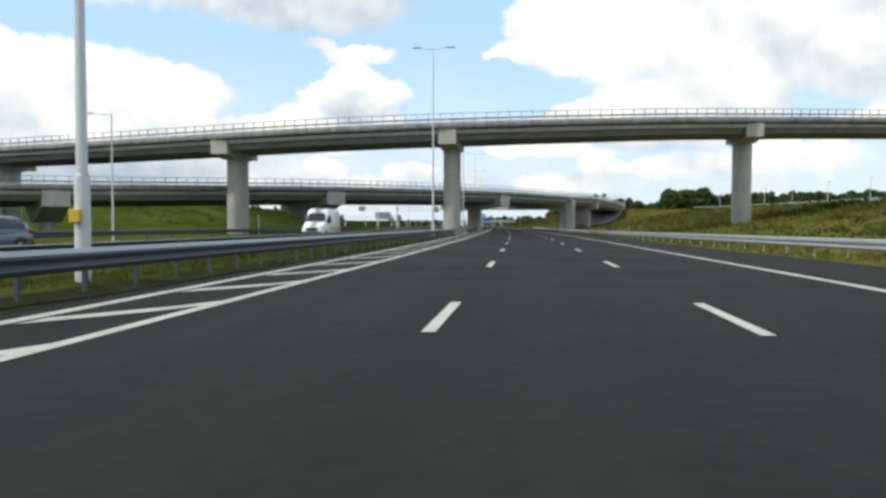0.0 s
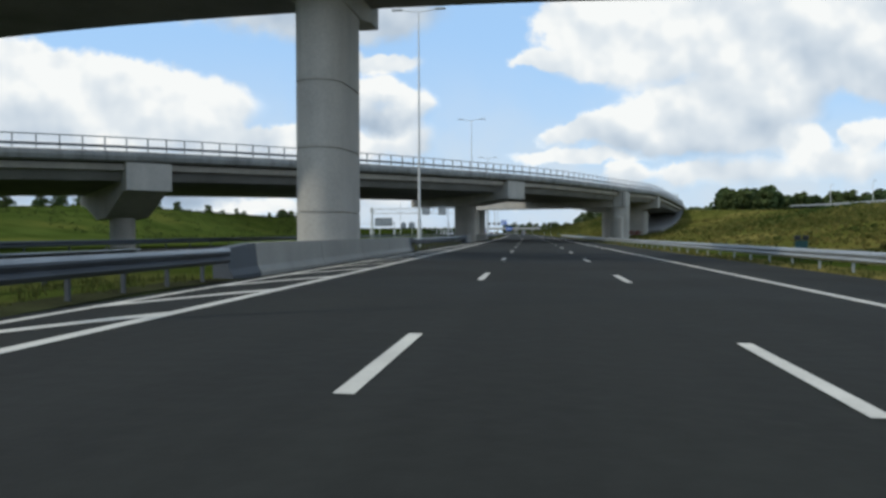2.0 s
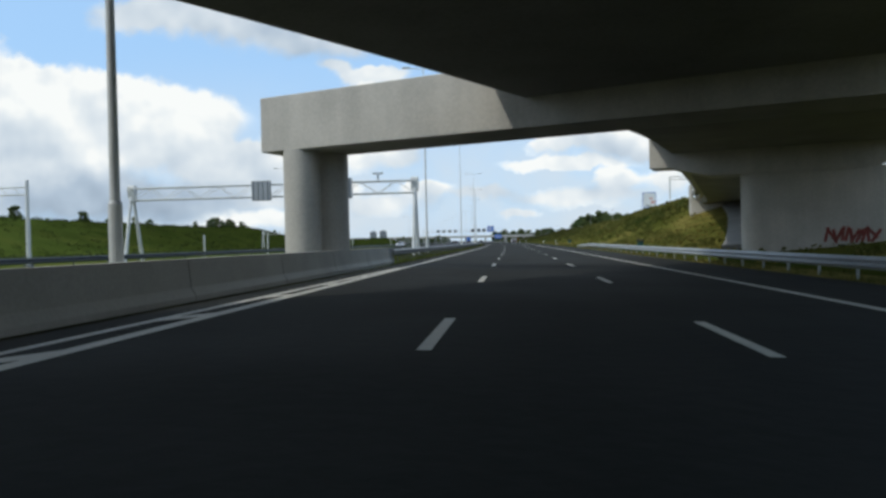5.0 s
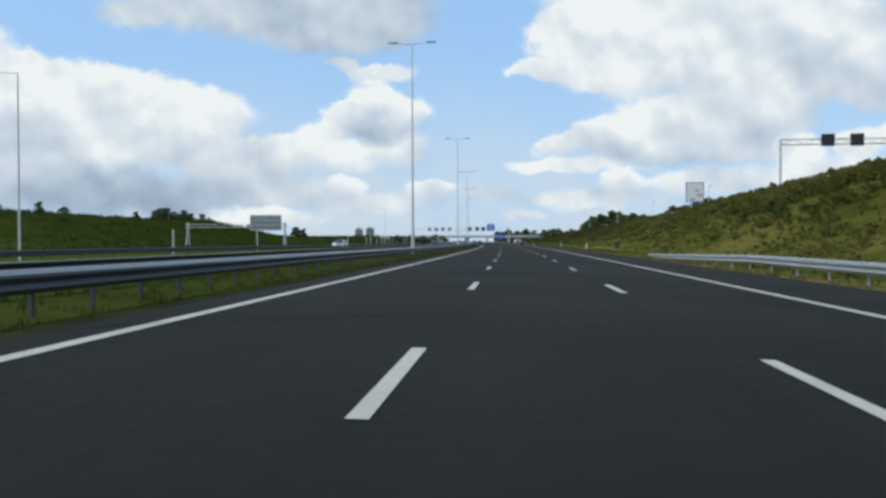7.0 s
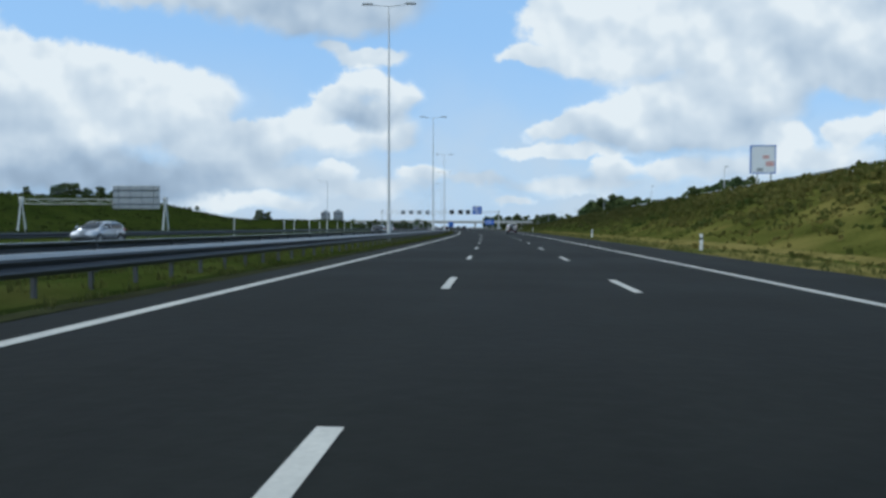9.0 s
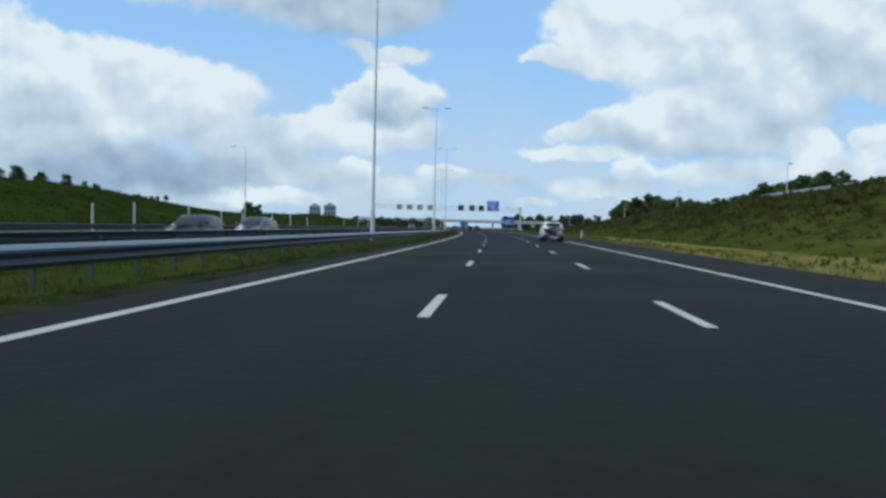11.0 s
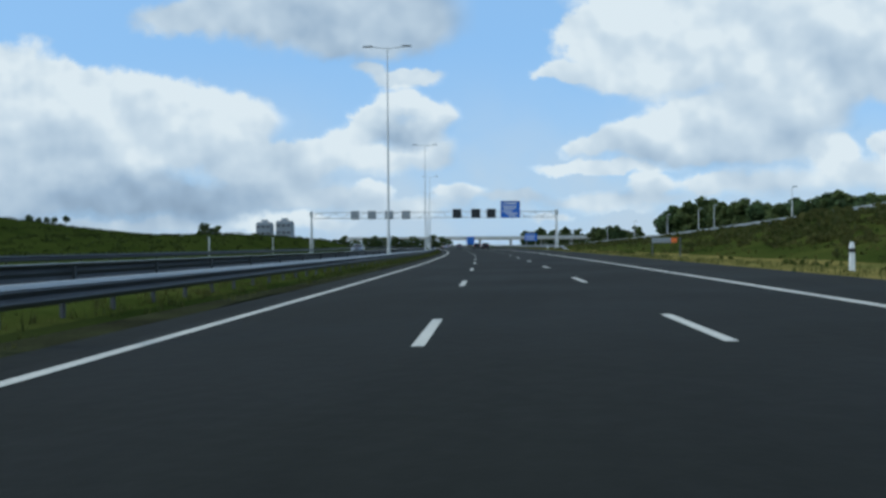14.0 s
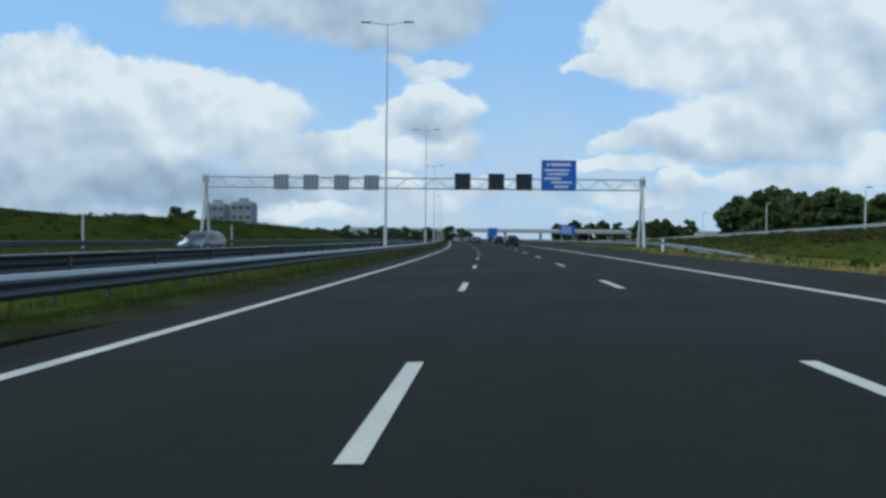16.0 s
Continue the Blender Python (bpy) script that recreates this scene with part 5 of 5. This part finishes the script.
def rack():
    root = tagged(empty("bicycle_rack", CAR_AT @ Matrix.Translation((0, -2.3, 0))), "black bicycle rack with a lamp board behind the white car", "bicycle rack")
    part("tow_bar", box((-0.04, -0.75, 0.34), (0.04, 0.1, 0.42), 0.01), TRIM, root)
    for y in (-0.28, -0.55):
        part("wheel_tray", box((-0.75, y - 0.06, 0.37), (0.75, y + 0.06, 0.41), 0.01), TRIM, root)
    for x in (-0.3, 0.3):
        part("strut", rod((x, -0.2, 0.35), (x, -0.75, 0.36), 0.025), TRIM, root)
    part("upright", rod((-0.05, -0.15, 0.38), (-0.12, -0.3, 1.58), 0.03), ALLOY, root)
    part("clamp_arm", rod((-0.1, -0.28, 1.2), (0.1, -0.5, 1.12), 0.018), ALLOY, root)
    board = part("lamp_board", box((-0.52, -0.82, 0.31), (0.52, -0.76, 0.45), 0.03), SIGN_BACK, root, "pale lamp board")
    for sgn in (-1, 1):
        for k, mat in ((0.46, RED_LENS), (0.35, RED_LENS)):
            part("lamp", box((sgn * k - 0.045, -0.832, 0.335), (sgn * k + 0.045, -0.822, 0.425), 0.004), mat, board, "red lamp")
    plate = part("plate", box((-0.27, -0.834, 0.335), (0.27, -0.824, 0.435)), SIGN_WHITE, board, "white plate with plain grey bars")
    part("plate_strip", box((-0.33, -0.836, 0.335), (-0.272, -0.824, 0.435)), BLUE_PAINT, board)
    for x0, x1 in ((-0.22, -0.06), (-0.02, 0.1), (0.14, 0.23)):
        part("bar", box((x0, -0.838, 0.355), (x1, -0.835, 0.415)), SIGN_BACK, plate)


rack()
SMALLER = Matrix.Diagonal((0.98, 0.98, 0.98, 1))
bicycle(CAR_AT @ pose(-0.02, -2.58, 0.39, 0, -2, 0) @ SMALLER, "black city bicycle clamped upright on the rack", TRIM, TRIM)
bicycle(CAR_AT @ pose(0.2, -2.82, 0.39, 0, 2, 4) @ SMALLER, "dark bicycle with a pale front mudguard on the rack", DARK_CAR, PALE_STEEL)


def van(m, label):
    root = tagged(empty("van", m), label, "van")
    rows = []
    for y, w, z0, z1 in ((-2.95, 0.93, 0.42, 2.4), (-2.86, 0.99, 0.34, 2.52), (-1.0, 1.0, 0.34, 2.6), (0.75, 1.0, 0.34, 2.56), (1.05, 0.99, 0.34, 2.44), (1.3, 0.985, 0.34, 2.16), (1.95, 0.97, 0.34, 1.42), (2.15, 0.96, 0.34, 1.32), (2.75, 0.92, 0.36, 1.1), (2.95, 0.84, 0.42, 0.92), (3.02, 0.7, 0.5, 0.8)):
        h = z1 - z0
        rows.append((y, [(0, z0), (w * 0.95, z0), (w, z0 + 0.15 * h), (w, z0 + 0.5 * h), (w * 0.955, z0 + 0.85 * h), (w * 0.9, z0 + 0.95 * h), (w * 0.8, z1), (0, z1 + 0.025)]))
    part("body", loft(rows), WHITE_CAR, root, smooth=True)
    part("windscreen", sweep([[Vector((x * w, y + 0.04 - 0.06 * x * x, z)) for x in (-1, -0.5, 0, 0.5, 1)] for y, w, z in ((1.27, 0.76, 2.2), (1.62, 0.82, 1.83), (1.97, 0.86, 1.45))], closed=False), GLASS, root, "dark raked windscreen", smooth=True)
    for sgn in (-1, 1):
        part("side_window", sweep([[Vector((sgn * x, y, z)) for x, z in ((1.006, 1.3), (0.985, lid))] for y, lid in ((0.5, 2.0), (1.15, 2.0), (1.72, 1.42))], closed=False), GLASS, root, "dark cab window")
        part("side_stripe", sweep([[Vector((sgn * x, y, z)) for x, z in ((1.003, 0.72), (1.008, 0.98))] for y in (-2.7, 0.6)], closed=False), YELLOW, root, "faded yellow stripe")
        part("headlamp", sweep([[Vector((sgn * x, y, z)) for x, y in ((0.56, 2.99), (0.86, 2.87), (0.93, 2.6), (0.7, 2.6))] for z in (0.8, 1.03)]), CLEAR_LENS, root, "clear headlamp")
        part("mirror", box((sgn * 1.14 - 0.1, 1.3, 1.3), (sgn * 1.14 + 0.1, 1.42, 1.68), 0.04), TRIM, root)
        part("door_handle", box((sgn * 1.005 - 0.015, 0.55, 1.12), (sgn * 1.005 + 0.015, 0.72, 1.16)), TRIM, root)
        for y in (-1.8, 1.9):
            wheel(root, sgn * 0.9, y, 0.34, 0.22)
    part("grille", box((-0.5, 2.9, 0.62), (0.5, 3.05, 0.9), 0.03), TRIM, root)
    part("front_bumper", box((-0.85, 2.75, 0.34), (0.85, 3.06, 0.58), 0.06), TRIM, root)
    return root


van(road_frame(66.0, -16.8, 0.0, 180), "white high-roof delivery van on the oncoming carriageway")
ONCOMING = "car on the oncoming carriageway behind the guard rails"
car("car", road_frame(394.5, -14.3, -0.05, 180), GREY_CAR, "blue-grey " + ONCOMING, "hatch", (-1.25, 1.25), 0.31)
car("car", road_frame(386.0, -14.6, -0.05, 180), DARK_CAR, "black " + ONCOMING, "hatch", (-1.25, 1.25), 0.31)
car("car", road_frame(332.0, -25.2, 0.0, 180), SILVER_CAR, "silver " + ONCOMING, "hatch", (-1.25, 1.25), 0.31)
car("car", road_frame(556.0, -17.5, 0.0, 180), GREY_CAR, "grey " + ONCOMING, "hatch", (-1.25, 1.25), 0.31)
car("car", road_frame(26.0, -17.5, 0.0, 180), GREY_CAR, "grey " + ONCOMING, "hatch", (-1.25, 1.25), 0.31)
for s, n, mat, col in ((612.0, 5.3, DARK_CAR, "black"), (640.0, 5.2, DARK_CAR, "black"), (668.0, 1.8, GREY_CAR, "grey"), (700.0, -1.8, SILVER_CAR, "silver"), (735.0, 5.2, DARK_CAR, "black"), (770.0, 1.8, SILVER_CAR, "silver")):
    car("car", road_frame(s, n), mat, col + " car far ahead on the carriageway", "hatch", (-1.25, 1.25), 0.31)


def lorry(m, label):
    root = tagged(empty("lorry", m), label, "lorry")
    part("box_body", box((-1.25, -6.0, 1.1), (1.25, 3.0, 4.0), 0.06), BLUE_PAINT, root, "blue box body")
    part("cab", box((-1.2, 3.1, 0.6), (1.2, 5.2, 3.4), 0.2), SIGN_WHITE, root)
    part("chassis", box((-0.5, -6.0, 0.7), (0.5, 4.0, 1.09)), TRIM, root)
    for sgn in (-1, 1):
        for y in (-5.0, -3.8, 4.0):
            wheel(root, sgn * 1.05, y, 0.5, 0.3)
        part("tail_lamp", box((sgn * 0.95 - 0.2, -6.06, 0.8), (sgn * 0.95 + 0.2, -5.98, 0.95)), RED_LENS, root)


lorry(road_frame(722, 8.8), "blue box lorry far ahead on the carriageway")


# ---- buildings and the far viaduct ----
def block(m, w, d, h, label):
    root = tagged(empty("building", m), label, "building", "grey blocks")
    part("wall", box((-w / 2, -d / 2, 0), (w / 2, d / 2, h), 0.05), WALL_GREY, root)
    part("roof", box((-w / 2 + 0.3, -d / 2 + 0.3, h), (w / 2 - 0.3, d / 2 - 0.3, h + 0.5), 0.05), SIGN_BACK, root)
    part("plant_room", box((-w / 5, -d / 5, h + 0.5), (w / 6, d / 5, h + 1.4), 0.05), WALL_GREY, root)
    for i in range(3):
        for j in range(4):
            x, z = -w / 2 + w * (i + 0.5) / 3, h * (j + 0.5) / 4
            part("window", box((x - w / 9, -d / 2 - 0.05, z - 0.4), (x + w / 9, -d / 2 - 0.004, z + 0.4)), STEEL, root)


block(Matrix.Translation((-118.6, 684, -0.2)) @ Matrix.Rotation(0.2, 4, "Z"), 5.0, 6, 9.6, "grey flat-roofed block beyond the oncoming carriageway")
block(Matrix.Translation((-111.0, 684, -0.2)) @ Matrix.Rotation(0.2, 4, "Z"), 5.4, 6, 10.0, "grey flat-roofed block beyond the oncoming carriageway")


def far_viaduct():
    root = tagged(empty("far_viaduct", Matrix.Translation((-80, 945, 0)) @ Matrix.Rotation(0.2, 4, "Z")), "distant pale viaduct across the motorway", "viaduct")
    part("deck", box((-90, -5, 5.0), (150, 5, 6.4), 0.1), CONCRETE, root)
    for y in (-4.9, 4.9):
        part("parapet", box((-90, y - 0.1, 6.404), (150, y + 0.1, 7.4)), PALE_STEEL, root)
    for x in range(-80, 150, 22):
        part("pier", rod((x, 0, -0.5), (x, 0, 5.05), 0.8, sides=14), CONCRETE, root)
    shed = tagged(empty("building", Matrix.Translation((28, 800, -0.2)) @ Matrix.Rotation(0.2, 4, "Z")), "low pale shed behind the far guard rail", "building")
    part("wall", box((-6, -4, 0), (6, 4, 3.6), 0.05), SIGN_BACK, shed)
    part("roof", box((-6.4, -4.4, 3.604), (6.4, 4.4, 4.0), 0.05), WALL_GREY, shed)


far_viaduct()


# ---- trees, scrub, grass ----
def leaf_cloud(bm, rng, centre, radius, count, size, flat=0.8):
    for _ in range(count):
        d = Vector((rng.gauss(0, 1), rng.gauss(0, 1), rng.gauss(0, 1))).normalized() * rng.uniform(0.55, 1.0) ** 0.6
        p = Vector(centre) + Vector((d.x * radius, d.y * radius, d.z * radius * flat))
        a, b = Vector((rng.gauss(0, 1), rng.gauss(0, 1), rng.gauss(0, 1))).normalized(), Vector((rng.gauss(0, 1), rng.gauss(0, 1), rng.gauss(0, 1)))
        b = (b - a * b.dot(a)).normalized()
        s = size * rng.uniform(0.6, 1.3)
        vs = [bm.verts.new(p + a * s * x + b * s * y) for x, y in ((-0.5, -0.3), (0.3, -0.5), (0.6, 0.2), (-0.2, 0.5))]
        bm.faces.new(vs)


def make_tree(seed, height, spread, leaf, count=26, per=46, trunk=0.3):
    rng = random.Random(seed)
    bm = bmesh.new()
    add_rod(bm, (0, 0, -0.6), (0.1, 0, height * 0.45), 0.02 * height, 0.012 * height, 8)
    for k in range(7):
        a = k * 0.9 + rng.uniform(-0.3, 0.3)
        z0 = height * rng.uniform(0.25, 0.45)
        end = (spread * 0.55 * math.cos(a), spread * 0.55 * math.sin(a), height * rng.uniform(0.5, 0.75))
        add_rod(bm, (0.05, 0, z0), end, 0.008 * height, 0.003 * height, 6)
    tr = shared(bm, "trunk", BARK)
    bm = bmesh.new()
    for k in range(count):
        a, h = rng.uniform(0, 2 * math.pi), rng.uniform(trunk, 0.95)
        wide = math.sin(math.pi * min(1.0, (h - trunk + 0.14) / (1.14 - trunk))) ** 0.6
        rr = spread * wide * math.sqrt(rng.uniform(0.05, 0.8))
        leaf_cloud(bm, rng, (rr * math.cos(a), rr * math.sin(a), height * h), spread * rng.uniform(0.24, 0.4), per, height * 0.085)
    return tr, shared(bm, "crown", leaf), height


TREES = [make_tree(1, 16, 5.8, LEAF, 40, 50, 0.12), make_tree(2, 18, 5.4, LEAF, 40, 50, 0.15), make_tree(3, 14, 6.0, PINE, 40, 50, 0.1), make_tree(4, 17, 4.6, PINE, 38, 50, 0.08)]
SHRUBS = [make_tree(7, 4.5, 2.2, LEAF, 30, 40, 0.05), make_tree(8, 3.5, 2.4, PINE, 30, 40, 0.03)]
ROUND = make_tree(9, 3.4, 1.15, PINE, 26, 40, 0.5)


def plant(kind, x, y, z, scale, turn, label, group):
    tr, cr, h = kind
    m = Matrix.Translation((x, y, z)) @ Matrix.Rotation(turn, 4, "Z") @ Matrix.Diagonal((scale, scale, scale, 1))
    root = tagged(empty("tree", m), label, "tree", group)
    piece("trunk", tr, root, Matrix.Identity(4))
    piece("crown", cr, root, Matrix.Identity(4))


def ground_at(x, y):
    """Height of the ground under a point of the plan."""
    k = int(np.argmin((_x - x) ** 2 + (_y - y) ** 2))
    th = float(_th[k])
    return ground_height(float(S_GRID[k]), (x - _x[k]) * math.cos(th) + (y - _y[k]) * math.sin(th))


def make_trees():
    rng = random.Random(5)
    belt = "dense broad-leaved tree in a dark belt behind the ramp"
    spots = []
    for k in range(87):
        f = (k % 29) / 28
        x, y = 50 + 150 * f + 7 * (k // 29), 880 - 190 * f + 13 * (k // 29)
        spots.append((x + rng.uniform(-3, 3), y + rng.uniform(-5, 5), rng.uniform(16, 22) * (1.12 if f < 0.08 else 1.0), belt))
    for k in range(16):
        spots.append((85 + rng.uniform(-8, 45), 612 + rng.uniform(0, 50), rng.uniform(15, 20), "tall dark tree standing above the embankment"))
    for k in range(26):
        spots.append((-45 + 3.2 * k + rng.uniform(-2, 2), 1010 + rng.uniform(-20, 30), rng.uniform(9, 15), "distant tree on the skyline ahead"))
    for k in range(7):
        spots.append((8 + 4.5 * k, 940 + rng.uniform(-8, 8), rng.uniform(10, 15), "distant tree on the skyline ahead"))
    for k in range(14):
        spots.append((96 + rng.uniform(-11, 11), 400 + rng.uniform(-6, 8), rng.uniform(14.0, 16.5), "rounded tree in a clump on the raised ground"))
    for k in range(84):
        f = (k % 42) / 41
        spots.append((108 + 160 * f + rng.uniform(-2.5, 2.5), 404 + 9 * (k // 42) + rng.uniform(-4, 4), 12.0 + 4.5 * f + rng.uniform(-1.2, 1.2), "tree in a dense far belt on raised ground"))
    for x, y, h, label in spots:
        kind = TREES[rng.randrange(4)]
        z = 0.0 if y > 600 and x < 70 else (5.5 if y < 600 else 4.0)
        g = ground_at(x, y)
        plant(kind, x, y, g - 0.3, (h + z - g) / kind[2], rng.uniform(0, 6.28), label, "far trees")
    for s, k in ((338, 1), (352, 0), (413, 0), (430, 1), (452, 0), (470, 1), (535, 0), (548, 1), (556, 0), (566, 0), (574, 1), (583, 0), (592, 1), (603, 0), (611, 1), (620, 0), (640, 0), (655, 1), (90, 0), (140, 1), (170, 0), (200, 0), (222, 1), (232, 0), (246, 1), (262, 0), (271, 1), (277, 0), (283, 1), (289, 0), (295, 1), (312, 0), (316, 1), (326, 0), (341, 1), (366, 0)):
        n = -147 - rng.uniform(0, 6)
        p = road_point(s, n, ground_height(s, n) - 0.3, False)
        plant(SHRUBS[k], p.x, p.y, p.z, rng.uniform(0.75, 1.3) if s > 215 else rng.uniform(0.45, 0.85), rng.uniform(0, 6), "small rounded shrub on the crest of the grass embankment", "crest shrubs")
    for k in range(3):
        plant(SHRUBS[k % 2], -201 + 3 * k, 792 + 2 * k, ground_at(-201 + 3 * k, 792 + 2 * k) - 0.3, 1.9, k, "dark clump of small trees on the grass crest", "crest shrubs")
    for k in range(30):
        x, y = -172 + 2.9 * k, 862 + 1.2 * k
        plant(SHRUBS[k % 2], x, y, ground_at(x, y) - 0.6, rng.uniform(1.2, 1.9), k, "low distant tree in a hedge behind the oncoming carriageway", "crest shrubs")
    for x, y, h in ((38.5, 451, 0.85), (41.0, 449, 1.0), (43.6, 450, 0.8), (46.0, 452, 0.9), (36.5, 453, 0.6)):
        plant(SHRUBS[0], x, y, ground_at(x, y) - 0.3, h, x, "rounded bush beside the billboard on the embankment", "crest shrubs")
    turn = Matrix.Translation((-197, 680, 0)) @ Matrix.Rotation(0.25, 4, "Z")
    for x, w in ((-11.5, 1.25), (-8.0, 1.0), (-5.2, 1.0), (-2.4, 1.0), (1.6, 1.2)):
        p = turn @ Vector((x, 0, 0))
        plant(ROUND, p.x, p.y, ground_at(p.x, p.y) - 0.2, w, x, "small round clipped tree on a bare stem on the grass crest", "crest shrubs")


make_trees()


def make_scrub():
    rng = random.Random(11)
    bm = bmesh.new()
    for _ in range(11000):
        s = rng.uniform(262, 700) if rng.random() < 0.6 else (rng.uniform(115, 262) if rng.random() < 0.85 else rng.uniform(40, 125))
        e = RIGHT_EDGE(s)
        f = 0.9 * rng.betavariate(1.9, 1.15)
        n = 17 + (e + 1 - 17) * f
        if s < 276 and n > 24 and s > 196 or s < 240 and rng.random() < 0.55 or s > 288 and f > 0.76 or s > 390 and rng.random() < 0.4:
            continue
        size = rng.uniform(0.3, 0.95) * (0.5 + 0.9 * f) * (1.0 if s < 520 else 0.6)
        p = road_point(s, n, ground_height(s, n) + size * 0.3, False)
        leaf_cloud(bm, rng, p, size * 1.1, 16, size * 0.55, 0.45)
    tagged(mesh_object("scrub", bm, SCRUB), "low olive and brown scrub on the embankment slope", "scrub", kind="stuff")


make_scrub()


def make_slope_tufts():
    rng = random.Random(31)
    bm = bmesh.new()
    for _ in range(9500):
        s = rng.uniform(15, 275) if rng.random() < 0.7 else rng.uniform(275, 640)
        e = RIGHT_EDGE(s)
        n = rng.uniform(RIGHT_KERB(s) + 2.5, e - 1)
        size = rng.uniform(0.12, 0.4)
        leaf_cloud(bm, rng, road_point(s, n, ground_height(s, n) + size * 0.2, n < 14), size * 1.4, 7, size * 0.7, 0.45)
    tagged(mesh_object("slope_tufts", bm, TUFT), "dry olive and straw tufts of grass on the slope", "grass", kind="stuff")


make_slope_tufts()


def make_hill_growth():
    rng = random.Random(23)
    bm = bmesh.new()
    for _ in range(4600):
        s, n = rng.uniform(230, 720), -rng.uniform(42, 152)
        size = rng.uniform(0.25, 0.8) * (1.25 if n < -140 else 1.0)
        leaf_cloud(bm, rng, road_point(s, n, ground_height(s, n) + size * 0.2, False), size * 1.5, 12, size * 0.6, 0.4)
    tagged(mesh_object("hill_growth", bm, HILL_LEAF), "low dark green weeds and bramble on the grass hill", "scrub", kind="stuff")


make_hill_growth()


def make_grass():
    rng = np.random.RandomState(3)
    verts, faces = [], []

    def tuft(s, n, h, k):
        base = road_point(s, n, ground_height(s, n), abs(n) < 14)
        for _ in range(k):
            a, lean = rng.uniform(0, 6.28), rng.uniform(0.1, 0.5) * h
            o = base + Vector((rng.uniform(-0.14, 0.14), rng.uniform(-0.14, 0.14), 0))
            w = Vector((math.cos(a), math.sin(a), 0)) * rng.uniform(0.012, 0.022)
            i = len(verts)
            verts.extend([o - w, o + w, o + Vector((-w.y, w.x, 0)).normalized() * lean + Vector((0, 0, h * rng.uniform(0.7, 1.2)))])
            faces.append((i, i + 1, i + 2))

    for _ in range(9000):
        s = rng.uniform(-5, 330) if rng.rand() < 0.5 else rng.uniform(330, 600)
        if 84 < s < 112 or 149 < s < 203:
            continue
        n = rng.uniform(-9.4, LEFT_KERB(s) - 0.7)
        tuft(s, n, rng.uniform(0.08, 0.24), 7)
    for _ in range(7000):
        s = rng.uniform(10, 620)
        n = RIGHT_KERB(s) + 0.3 + abs(rng.normal(0, 2.2))
        tuft(s, n, rng.uniform(0.08, 0.26), 6)
    me = bpy.data.meshes.new("grass_blades")
    me.from_pydata([tuple(v) for v in verts], [], faces)
    me.materials.append(BLADE)
    tagged(new("grass_blades", me), "uneven green and straw-coloured verge grass along the rails", "grass", kind="stuff")


make_grass()
